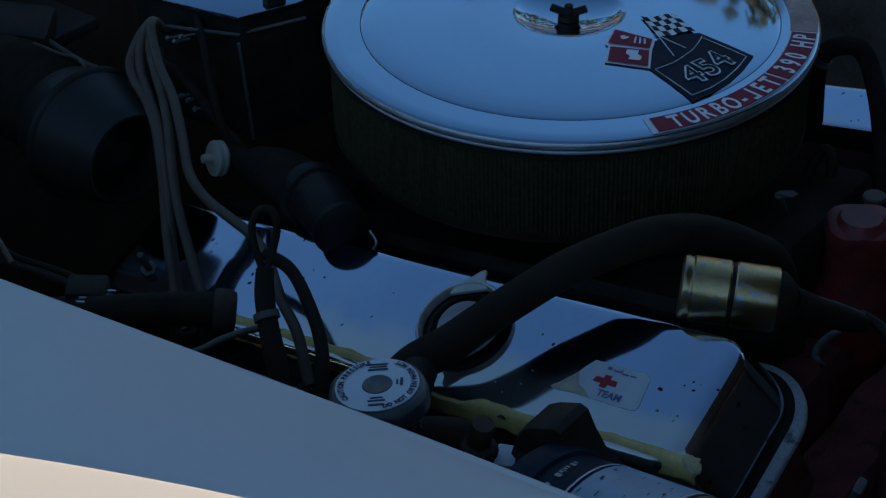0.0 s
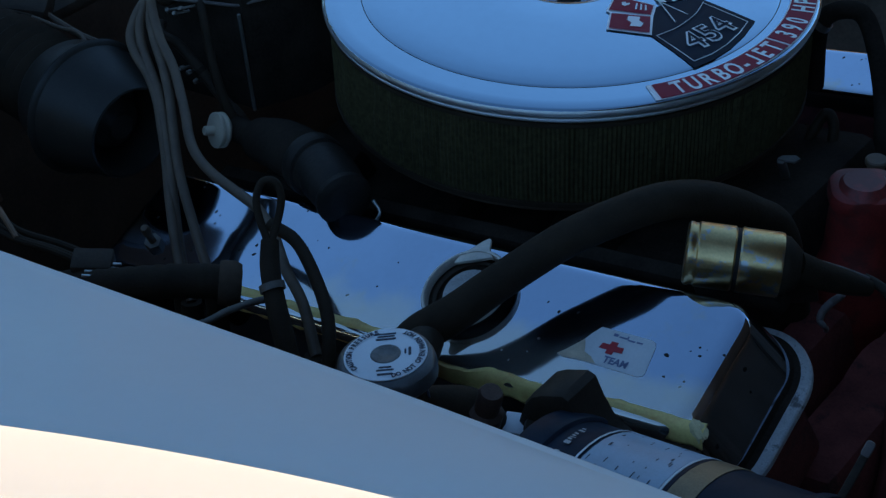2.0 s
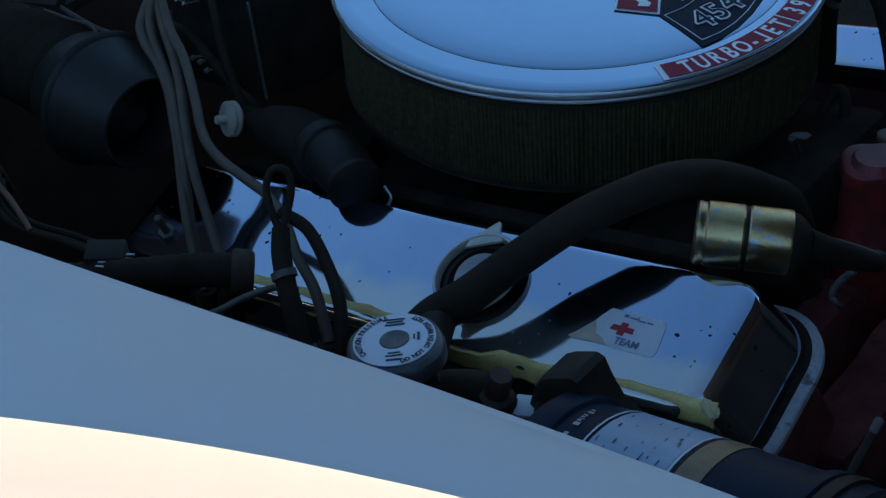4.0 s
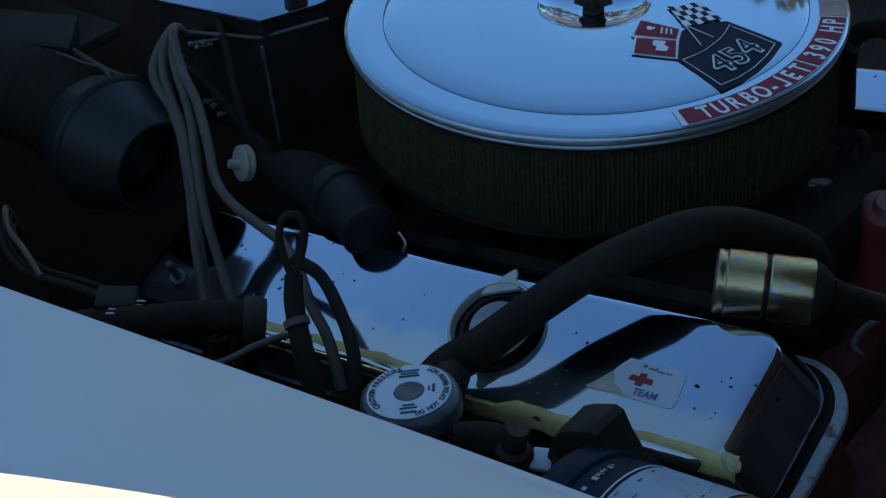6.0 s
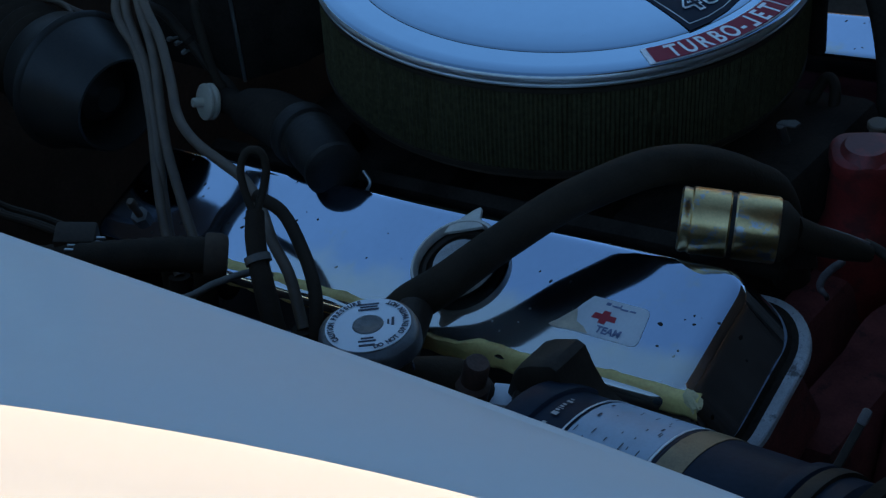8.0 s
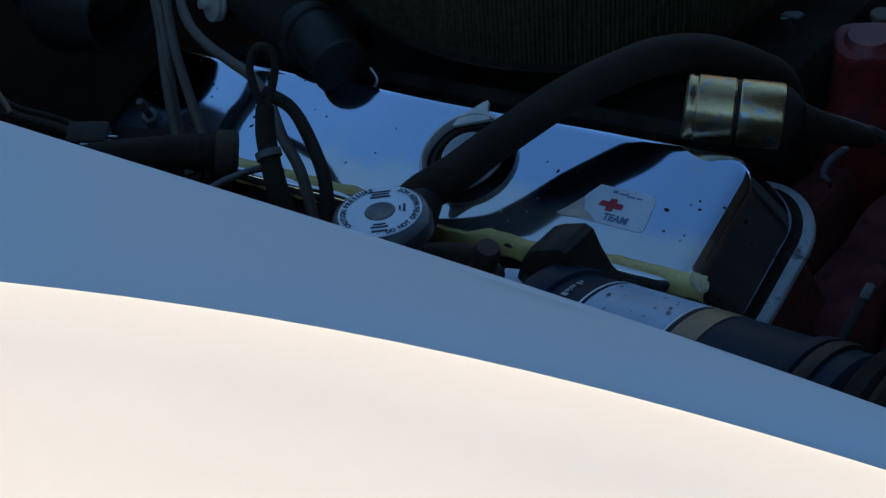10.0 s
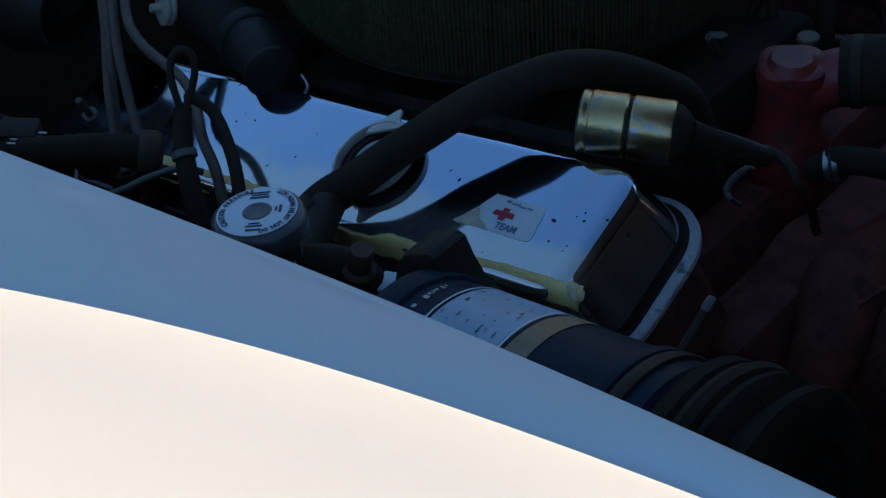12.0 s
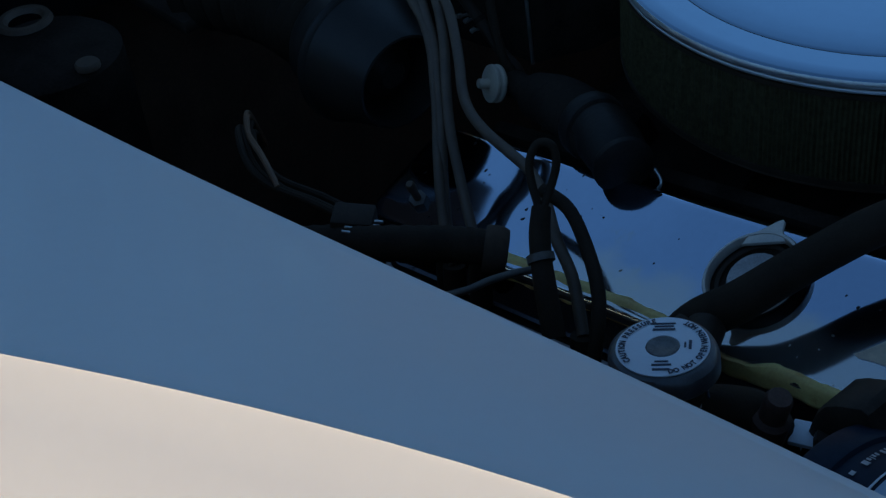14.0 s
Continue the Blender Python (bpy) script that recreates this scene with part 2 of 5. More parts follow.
def along(a, b):
    """A pose at a whose z axis points to b."""
    d = Vector(b) - Vector(a)
    return Matrix.Translation(a) @ d.to_track_quat("Z", "Y").to_matrix().to_4x4()


def rod(a, b, profile_r, segs=32, bevel=0.002, bm=None):
    n = (Vector(b) - Vector(a)).length
    r = profile_r
    return lathe([(0, 0), (r - bevel, 0), (r, bevel), (r, n - bevel), (r - bevel, n), (0, n)], segs, along(a, b), bm)


def smooth_path(pts, per=10):
    p = [Vector(q) for q in pts]
    p = [p[0] * 2 - p[1]] + p + [p[-1] * 2 - p[-2]]
    out = []
    for i in range(1, len(p) - 2):
        for k in range(per):
            t = k / per
            a, b, c, d = p[i - 1:i + 3]
            out.append(0.5 * (2 * b + (c - a) * t + (2 * a - 5 * b + 4 * c - d) * t * t + (3 * b - a - 3 * c + d) * t ** 3))
    out.append(p[-2])
    return out


def tube(pts, r, segs=16, per=10, bm=None, ripple=0.0, ripples=0, caps=True):
    """A round tube along a smooth path; r may be a number or a list, one for each point."""
    path = smooth_path(pts, per)
    n = len(path)
    rad = [r] * n if not isinstance(r, (list, tuple)) else [float(np.interp(k / (n - 1) * (len(r) - 1), range(len(r)), r)) for k in range(n)]
    bm = bm or bmesh.new()
    up = None
    rings = []
    for k, c in enumerate(path):
        d = (path[min(k + 1, n - 1)] - path[max(k - 1, 0)]).normalized()
        if up is None:
            up = d.orthogonal().normalized()
        up = (up - d * up.dot(d)).normalized()
        side = d.cross(up)
        q = rad[k] + (ripple * math.cos(2 * math.pi * ripples * k / (n - 1)) if ripples else 0)
        rings.append([bm.verts.new(c + q * (math.cos(a) * up + math.sin(a) * side)) for a in [2 * math.pi * j / segs for j in range(segs)]])
    for a, b in zip(rings, rings[1:]):
        for j in range(segs):
            i = (j + 1) % segs
            bm.faces.new((a[j], a[i], b[i], b[j]))
    if caps:
        bm.faces.new(rings[0][::-1])
        bm.faces.new(rings[-1])
    return bm


def box(size, m=Matrix(), bevel=0.002, bm=None, segs=2):
    own = bmesh.new()
    bmesh.ops.create_cube(own, size=1, matrix=Matrix.Diagonal((*size, 1)))
    if bevel:
        bmesh.ops.bevel(own, geom=list(own.edges), offset=bevel, segments=segs, affect="EDGES", profile=0.5)
    own.transform(m)
    if bm is None:
        return own
    me = bpy.data.meshes.new("temp")
    own.to_mesh(me)
    own.free()
    bm.from_mesh(me)
    bpy.data.meshes.remove(me)
    return bm


def plate(outline, thick, m=Matrix(), bevel=0.0, bm=None):
    """A flat sheet with the given outline (x, y), thick in z."""
    own = bmesh.new()
    vs = [own.verts.new((x, y, 0)) for x, y in outline]
    f = own.faces.new(vs)
    g = bmesh.ops.extrude_face_region(own, geom=[f])
    top = [v for v in g["geom"] if isinstance(v, bmesh.types.BMVert)]
    bmesh.ops.translate(own, verts=top, vec=(0, 0, thick))
    if bevel:
        ed = [e for e in own.edges if all(v in top for v in e.verts)]
        bmesh.ops.bevel(own, geom=ed, offset=bevel, segments=2, affect="EDGES", profile=0.5)
    own.transform(m)
    if bm is None:
        return own
    me = bpy.data.meshes.new("temp")
    own.to_mesh(me)
    own.free()
    bm.from_mesh(me)
    bpy.data.meshes.remove(me)
    return bm


def round_rect(w, h, r, n=5):
    pts = []
    for cx, cy, a0 in ((w / 2 - r, h / 2 - r, 0), (-w / 2 + r, h / 2 - r, 90), (-w / 2 + r, -h / 2 + r, 180), (w / 2 - r, -h / 2 + r, 270)):
        for k in range(n + 1):
            a = radians(a0 + 90 * k / n)
            pts.append((cx + r * math.cos(a), cy + r * math.sin(a)))
    return pts


def letters(text, size, bold=0.0):
    """The flat mesh of a text in the built-in font, its width, centred on x, standing on y = 0."""
    cu = bpy.data.curves.new("text", "FONT")
    cu.body, cu.size, cu.offset, cu.resolution_u = text, size, bold, 3
    cu.align_x = "CENTER"
    ob = bpy.data.objects.new("text", cu)
    scene.collection.objects.link(ob)
    bpy.context.view_layer.update()
    me = bpy.data.meshes.new_from_object(ob.evaluated_get(bpy.context.evaluated_depsgraph_get()))
    bpy.data.objects.remove(ob)
    return me


def arc_text(text, size, radius, start, step, squeeze, z, m=Matrix(), bold=0.0, bm=None, inward=False):
    """Characters one by one along an arc, each step degrees on; tops point outward, or inward."""
    bm = bm or bmesh.new()
    a = start
    for ch in text:
        wide = {"-": 0.75, "|": 0.7, " ": 0.7, "I": 0.6, "J": 0.9, "1": 0.8}.get(ch, 1.0)
        mid = a + step * wide / 2
        a += step * wide
        if ch == " ":
            continue
        me = letters("L" if ch == "J" else ch, size, bold)
        if ch == "J":
            me.transform(Matrix.Diagonal((-1, 1, 1, 1)))
        turn = mid + 90 if inward else mid - 90
        t = m @ Matrix.Rotation(radians(mid), 4, "Z") @ Matrix.Translation((radius, 0, z)) @ Matrix.Rotation(radians(turn - mid), 4, "Z") @ Matrix.Diagonal((squeeze, 1, 1, 1))
        me.transform(t)
        bm.from_mesh(me)
        bpy.data.meshes.remove(me)
    return bm


def ring_band(r0, r1, a0, a1, z, m=Matrix(), n=48, thick=0.0006):
    bm = bmesh.new()
    rows = []
    for k in range(n + 1):
        a = radians(a0 + (a1 - a0) * k / n)
        c, s = math.cos(a), math.sin(a)
        rows.append([bm.verts.new(m @ Vector((r * c, r * s, h))) for r, h in ((r0, z), (r1, z), (r1, z + thick), (r0, z + thick))])
    for p, q in zip(rows, rows[1:]):
        for i in range(4):
            j = (i + 1) % 4
            bm.faces.new((p[i], p[j], q[j], q[i]))
    bm.faces.new(rows[0][::-1])
    bm.faces.new(rows[-1])
    return bm


# ---- setting ----
GROUND = 0.12
bm = bmesh.new()
vs = [bm.verts.new((400 * math.cos(2 * math.pi * k / 48), 400 * math.sin(2 * math.pi * k / 48), GROUND)) for k in range(48)]
bm.faces.new(vs)
tagged(link("ground", bm, ASPHALT, False), "pale concrete drive under the car", "ground", kind="structure")

# far trees round the place: uneven clumps of leaves
rng = random.Random(4)
verts, faces = [], []
for k in range(15000):
    a = rng.uniform(0, 2 * math.pi)
    if math.cos(a - radians(SUN_TURN)) > 0.8:
        continue
    top = 9.0 + 2.2 * math.sin(3 * a + 1) + 1.6 * math.sin(7 * a) + 1.0 * math.sin(17 * a)
    top += 5.0 * math.exp(-((a - 2.15) / 0.6) ** 2) + 6.0 * math.exp(-((a - 3.1) / 0.35) ** 2)
    h = GROUND + max(0.3, top) * rng.random() ** 0.7
    r = 34 + rng.uniform(-1.5, 1.5)
    c = Vector((r * math.cos(a), r * math.sin(a), h))
    size = rng.uniform(0.25, 0.6)
    u = Vector((rng.gauss(0, 1), rng.gauss(0, 1), rng.gauss(0, 1))).normalized() * size
    v = u.orthogonal().normalized() * size
    i = len(verts)
    verts += [c - u, c + v, c + u, c - v]
    faces.append((i, i + 1, i + 2, i + 3))
me = bpy.data.meshes.new("tree_line")
me.from_pydata([tuple(v) for v in verts], [], faces)
me.materials.append(FOLIAGE)
tagged(new("tree_line", me), "far belt of trees round the parking place", "trees", kind="stuff")


house = thing("far_house", "pale rendered house across the street", "house")
HM = pose(-13.5, 17, GROUND, 0, 0, 38)
part("wall", box((9, 6, 3.4), HM @ Matrix.Translation((0, 0, 1.7)), 0.05), mat("pale_render", (0.30, 0.27, 0.23), 0.8, 0, 0.1, 1.5, 0.2, 30), house)
part("roof", plate([(-3.6, 3.3), (3.6, 3.3), (0, 5.0)], 10, HM @ Matrix.Translation((-5, 0, 0)) @ Matrix.Rotation(radians(90), 4, "Z") @ Matrix.Rotation(radians(90), 4, "X")), mat("roof_tiles", (0.22, 0.11, 0.07), 0.8, 0, 0.3, 2, 0.3, 20), house)

# engine bay shell
def panel(name, size, m, material, bevel=0.004):
    return link(name, box(size, m, bevel), material)


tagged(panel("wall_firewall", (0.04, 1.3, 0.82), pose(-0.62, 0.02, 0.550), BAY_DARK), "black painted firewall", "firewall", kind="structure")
# Unseen panel, added to give the near valve cover a dark reflection.
tagged(panel("wall_mirrored_rear", (0.05, 0.343, 0.25), pose(-0.575, -0.3795, 0.945), PANEL_BLACK), "unseen black panel at the rear of the bay, mirrored in the valve cover", "cowl panel", kind="structure")
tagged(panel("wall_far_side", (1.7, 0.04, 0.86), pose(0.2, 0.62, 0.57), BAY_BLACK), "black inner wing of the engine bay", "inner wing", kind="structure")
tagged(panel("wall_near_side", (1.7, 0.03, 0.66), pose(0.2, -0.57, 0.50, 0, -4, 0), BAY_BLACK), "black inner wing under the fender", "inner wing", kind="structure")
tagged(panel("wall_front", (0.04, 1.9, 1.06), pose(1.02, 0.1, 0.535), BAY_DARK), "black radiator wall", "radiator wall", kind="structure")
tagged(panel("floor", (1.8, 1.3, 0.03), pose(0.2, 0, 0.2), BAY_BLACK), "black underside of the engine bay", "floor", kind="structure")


# ---- fender ----
def run_on(f, x, x0, x1):
    """A curve f between x0 and x1, going on straight beyond them."""
    e = min(max(x, x0), x1)
    slope = (f(min(e + 0.01, x1)) - f(max(e - 0.01, x0))) / (min(e + 0.01, x1) - max(e - 0.01, x0))
    return f(e) + slope * (x - e)


def lip(x):
    y = run_on(lambda q: -0.5076 + 0.0634 * q + 0.0057 * q ** 2 - 0.1528 * q ** 3, x, -0.12, 0.55)
    z = run_on(lambda q: 0.9997 + 0.0899 * q + 0.0609 * q ** 2, x, -0.12, 0.55)
    return Vector((x, y, z))


def crease(x):
    y = run_on(lambda q: -0.7113 + 0.5358 * q - 0.0137 * q ** 2 - 1.0705 * q ** 3 + 0.8791 * q ** 4, x, 0.03, 0.56)
    z = run_on(lambda q: 1.0531 + 0.0258 * q + 0.0047 * q ** 2, x, 0.03, 0.56) + 0.16 * max(0.0, x - 0.53)
    return Vector((x, y, z))


def fender_section(x):
    a, c = lip(x), crease(x)
    g = (c + Vector((0, 0.0016, -0.0028)) - a).normalized()
    pts = [a + Vector((0, 0.012, -0.060)), a + Vector((0, 0.0, -0.045)), a + Vector((0, -0.001, -0.010)), a + Vector((0, -0.0004, -0.003)), a + Vector((0, 0.0, -0.0012)), a + g * 0.0014, a + g * 0.0030 + Vector((0, 0, 0.0002)), a + g * 0.0048 - Vector((0, 0, 0.0002)), a + g * 0.0066]
    for k in range(1, 10):
        t = k / 10
        p = a.lerp(c + Vector((0, 0.0016, -0.0028)), t)
        p.z += 0.0015 * math.sin(math.pi * t)
        pts.append(p)
    pts.append(c + Vector((0, 0.0016, -0.0028)))
    pts.append(c + Vector((0, 0.0006, -0.0006)))
    pts.append(c)
    pts.append(c + Vector((0, -0.0016, -0.0014)))
    for k in range(1, 7):
        d = 0.125 * k / 6
        pts.append(c + Vector((0, -d, -0.52 * d - 1.0 * d * d)))
    e = pts[-1]
    for k in range(1, 11):
        g = radians(37.6 + 48 * k / 10)
        pts.append(e + Vector((0, -0.17 * (math.sin(g) - math.sin(radians(37.6))), 0.17 * (math.cos(g) - math.cos(radians(37.6))))))
    e = pts[-1]
    pts += [e + Vector((0, -0.008, -0.10)), e + Vector((0, -0.008, -0.25)), e + Vector((0, 0.01, -0.42))]
    return pts


fender = thing("fender", "white painted front fender with a sharp crest, half in sun", "fender")
bm = bmesh.new()
rows = [[bm.verts.new(p) for p in fender_section(x)] for x in np.linspace(-0.95, 1.0, 80)]
for p, q in zip(rows, rows[1:]):
    for i in range(len(p) - 1):
        bm.faces.new((p[i], p[i + 1], q[i + 1], q[i]))
skin = part("skin", bm, WHITE_PAINT, fender)
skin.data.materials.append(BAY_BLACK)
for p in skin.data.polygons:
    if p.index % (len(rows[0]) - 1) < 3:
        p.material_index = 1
solid = skin.modifiers.new("thickness", "SOLIDIFY")
solid.thickness, solid.material_offset, solid.material_offset_rim = 0.003, 1, 1
seal = tube([lip(x) + Vector((0, -0.002, -0.052)) for x in np.linspace(-0.9, 0.95, 12)], 0.005, 8, 6)
part("lip_seal", seal, RUBBER, fender, "black rubber seal under the edge")


# ---- raised hood ----
def hood_edge(u):
    return -0.46 + 0.06 * u


hood = thing("hood", "white front-hinged hood standing open", "hood")
LEAN = radians(65)


def hood_point(u, y, off=0.0):
    return Vector((0.95 - u * math.cos(LEAN) + off * math.sin(LEAN), y, 1.0 + u * math.sin(LEAN) + off * math.cos(LEAN)))


bm = bmesh.new()
cols = []
for u in np.linspace(0.05, 1.3, 26):
    e = max(hood_edge(u), -0.80)
    cols.append([[bm.verts.new(hood_point(u, y, o)) for y in np.linspace(e, 0.90, 13)] for o in (0.0, 0.014)])
for a, b in zip(cols, cols[1:]):
    for s in range(2):
        for i in range(12):
            bm.faces.new((a[s][i], a[s][i + 1], b[s][i + 1], b[s][i]))
    for i in (0, 12):
        bm.faces.new((a[0][i], b[0][i], b[1][i], a[1][i]))
for c in (cols[0], cols[-1]):
    for i in range(12):
        bm.faces.new((c[0][i], c[0][i + 1], c[1][i + 1], c[1][i]))
part("skin", bm, WHITE_PAINT, hood)
# Unseen black lining, added so the valve cover's end mirrors something dark.
bm = bmesh.new()
rows = []
for u in np.linspace(0.045, 1.28, 24):
    e = max(hood_edge(u), -0.80) + 0.012
    rows.append([bm.verts.new(hood_point(u, y, -0.004 - 0.004 * math.sin(9 * u) * math.sin(11 * y))) for y in np.linspace(e, 0.89, 15)])
for a, b in zip(rows, rows[1:]):
    for i in range(14):
        bm.faces.new((a[i], a[i + 1], b[i + 1], b[i]))
liner = part("liner", bm, BAY_DARK, hood, "unseen black lining for the chrome to reflect")
liner.modifiers.new("thick", "SOLIDIFY").thickness = 0.006
part("hinge", box((0.05, 0.03, 0.16), pose(0.95, 0.4, 0.97, 0, -25, 0), 0.004), SATIN_BLACK, hood)
part("hinge", box((0.05, 0.03, 0.16), pose(0.95, -0.38, 0.97, 0, -25, 0), 0.004), SATIN_BLACK, hood)


# ---- engine ----
PITCH = math.atan(0.171)
COVER_N = Vector((-0.1924, -0.3474, 0.9178)).normalized()
COVER_X = Vector((0.9796, -0.0122, 0.2008))
COVER_X = (COVER_X - COVER_N * COVER_X.dot(COVER_N)).normalized()
COVER_Y = COVER_N.cross(COVER_X)
COVER = Matrix.Translation((0.0399, -0.2702, 0.8460)) @ Matrix((COVER_X, COVER_Y, COVER_N)).transposed().to_4x4()


def cover_ring(u0, u1, v0, v1, r, w, n=12):
    pts = []
    for cx, cy, a0 in ((u1 - r, v1 - r, 0), (u0 + r, v1 - r, 90), (u0 + r, v0 + r, 180), (u1 - r, v0 + r, 270)):
        for k in range(n + 1):
            a = radians(a0 + 90 * k / n)
            pts.append((cx + r * math.cos(a), cy + r * math.sin(a), w))
    return pts


def shell(rings, m, bm=None, cap=True):
    bm = bm or bmesh.new()
    vs = [[bm.verts.new(m @ Vector(p)) for p in ring] for ring in rings]
    for a, b in zip(vs, vs[1:]):
        for k in range(len(a)):
            j = (k + 1) % len(a)
            bm.faces.new((a[k], a[j], b[j], b[k]))
    if cap:
        bm.faces.new(vs[0])
    return bm


def valve_cover(m, name_label, group, V1=0.039):
    t = thing("valve_cover", name_label, "valve cover", group)
    U0, U1, V0 = -0.245, 0.251, -0.0415
    rings = []
    for off, w, r in ((-0.012, 0.0, 0.006), (-0.006, 0.0, 0.009), (-0.0035, 0.0, 0.010), (0.000, -0.0001, 0.012), (0.0022, -0.0005, 0.014), (0.0040, -0.0014, 0.016), (0.0053, -0.0028, 0.018), (0.0062, -0.0050, 0.020), (0.0072, -0.0090, 0.021), (0.0092, -0.017, 0.023), (0.0114, -0.026, 0.025), (0.0136, -0.035, 0.027), (0.0152, -0.0415, 0.029), (0.0162, -0.0456, 0.030), (0.0192, -0.0456, 0.033), (0.0196, -0.0452, 0.034), (0.0240, -0.0454, 0.040), (0.0247, -0.0464, 0.040), (0.0247, -0.0495, 0.040), (0.020, -0.0495, 0.036)):
        rings.append(cover_ring(U0 - off, U1 + off * 1.35, V0 - off * 0.8, V1 + off * 0.8, r, w))
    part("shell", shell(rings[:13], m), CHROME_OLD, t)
    # Foot of the chrome wall coloured black in place of its dark reflection.
    part("fillet", shell(rings[12:16], m, None, False), MATT_BLACK, t, "line coloured black for the dark reflection along the flange")
    part("flange", shell(rings[15:], m, None, False), FLANGE, t, "dusty pale flange")
    for u in (-0.20, -0.02, 0.16):
        part("bolt", lathe([(0, 0.006), (0.005, 0.006), (0.0058, 0.005), (0.0058, 0.0), (0.009, -0.0005), (0.009, -0.002)], 12, m @ Matrix.Translation((u, V1 + 0.020, -0.044))), STEEL, t)
    return t


cover = valve_cover(COVER, "chrome valve cover with pits and specks of rust", "valve covers")
# sealant squeezed out along the lower long edge
bm = bmesh.new()
rows = []
for k in range(121):
    u = -0.15 + 0.418 * k / 120
    soft = noise.noise(Vector((u * 60, 0.3, 0))) + 0.5 * noise.noise(Vector((u * 170, 2.3, 0)))
    w = 0.0006 + 0.0016 * soft + 0.003 * max(0, (u - 0.235) / 0.03)
    lo = float(np.interp(u, (-0.15, 0.04, 0.065, 0.108, 0.122, 0.17, 0.21, 0.26), (-0.047, -0.0465, -0.0495, -0.0495, -0.0485, -0.0485, -0.0445, -0.0455))) - 0.0010 * noise.noise(Vector((u * 90, 7, 0)))
    wide = float(np.interp(u, (-0.15, 0.02, 0.05, 0.065, 0.108, 0.122, 0.17, 0.21), (0.0115, 0.0115, 0.0085, 0.0030, 0.0030, 0.0085, 0.0085, 0.0080)))
    dip = float(np.interp(lo, (-0.0490, -0.0440), (-0.0090, -0.0042)))
    rows.append([bm.verts.new(COVER @ Vector(p)) for p in ((u, lo - 0.0008, dip - 0.0015), (u, lo, dip), (u, lo + wide * 0.2, dip * 0.5), (u, lo + wide * 0.45, dip * 0.16 + 0.0006), (u, lo + wide * 0.75, 0.0008 + 0.0004 * soft), (u, lo + wide + w, 0.0008))])
for a, b in zip(rows, rows[1:]):
    for i in range(5):
        bm.faces.new((a[i], a[i + 1], b[i + 1], b[i]))
strip = part("sealant", bm, GASKET, cover, "ragged yellow strip of sealant")
strip.modifiers.new("thick", "SOLIDIFY").thickness = 0.0012
bm = bmesh.new()
bmesh.ops.create_icosphere(bm, subdivisions=3, radius=1)
for v in bm.verts:
    v.co *= 1 + 0.55 * noise.noise(v.co * 1.6) + 0.3 * noise.noise(v.co * 4.5)
    v.co = Vector((v.co.x * 0.0065, v.co.y * 0.0035, v.co.z * 0.0028))
bm.transform(COVER @ pose(0.2655, -0.0395, -0.001, 0, 25, -35))
part("sealant_end", bm, GASKET_PALE, cover, "pale torn end of the sealant")

# sticker on the cover
STK = COVER @ Matrix.Translation((0.1925, -0.0064, 0.00012)) @ Matrix.Rotation(radians(-1), 4, "Z")
sticker = part("sticker", plate([(-0.017, 0.0118), (0.0175, 0.0120), (0.0205, 0.0110), (0.0220, 0.0085), (0.0250, -0.0085), (0.0245, -0.0110), (0.0220, -0.0122), (-0.020, -0.0125), (-0.030, -0.0135), (-0.034, -0.0125), (-0.030, -0.0085), (-0.027, -0.0045), (-0.0235, 0.0), (-0.021, 0.0055)], 0.0002, STK), STICKER, cover, "faded white sticker, torn at one end")
torn = [(-0.034, -0.0125), (-0.030, -0.0135), (-0.020, -0.0124), (-0.007, -0.0121), (-0.012, -0.0085), (-0.018, -0.0065), (-0.020, -0.0025), (-0.0225, 0.0015), (-0.0235, 0.0), (-0.027, -0.0045), (-0.030, -0.0085)]
part("torn_patch", plate(torn, 0.0002, STK @ Matrix.Translation((0, 0, 0.0003))), STICKER_TORN, sticker)
cross = [(-0.0080, -0.0018), (-0.0024, -0.0018), (-0.0022, -0.0042), (0.0022, -0.0042), (0.0024, -0.0018), (0.0080, -0.0018), (0.0072, 0.0018), (0.0024, 0.0018), (0.0022, 0.0042), (-0.0022, 0.0042), (-0.0024, 0.0018), (-0.0072, 0.0018)]
part("emblem", plate(cross, 0.0003, STK @ Matrix.Translation((-0.003, 0.0002, 0.0003))), STICKER_RED, sticker, "small red emblem")
bm = bmesh.new()
for x, y, w, h in ((0.000, 0.0084, 0.005, 0.0010), (0.006, 0.0078, 0.005, 0.0010), (0.0115, 0.0080, 0.004, 0.0009), (-0.0052, 0.0090, 0.003, 0.0018), (0.0030, 0.0092, 0.0008, 0.0020)):
    plate([(x - w / 2, y - h / 2), (x + w / 2, y - h / 2), (x + w / 2, y + h / 2), (x - w / 2, y + h / 2)], 0.0002, STK @ Matrix.Translation((0, 0, 0.0003)), 0, bm)
me = letters("TEAM", 0.0062, 0.0002)
me.transform(STK @ Matrix.Translation((0.0045, -0.0098, 0.0006)) @ Matrix.Diagonal((1.05, 1, 1, 1)))
bm.from_mesh(me)
bpy.data.meshes.remove(me)
part("print", bm, mat("faded_blue_ink", (0.16, 0.18, 0.30), 0.5, 0, 0.2, 60), sticker)

# far bank's cover, its front end showing past the air cleaner
FAR_Y = Vector((0.0, math.cos(radians(12)), math.sin(radians(12))))
FAR_Y = (FAR_Y - COVER_X * FAR_Y.dot(COVER_X)).normalized()
FAR = Matrix.Translation((-0.03, 0.212, 0.772)) @ Matrix((COVER_X, FAR_Y, COVER_X.cross(FAR_Y))).transposed().to_4x4()
valve_cover(FAR, "chrome valve cover on the far bank", "valve covers", 0.006)

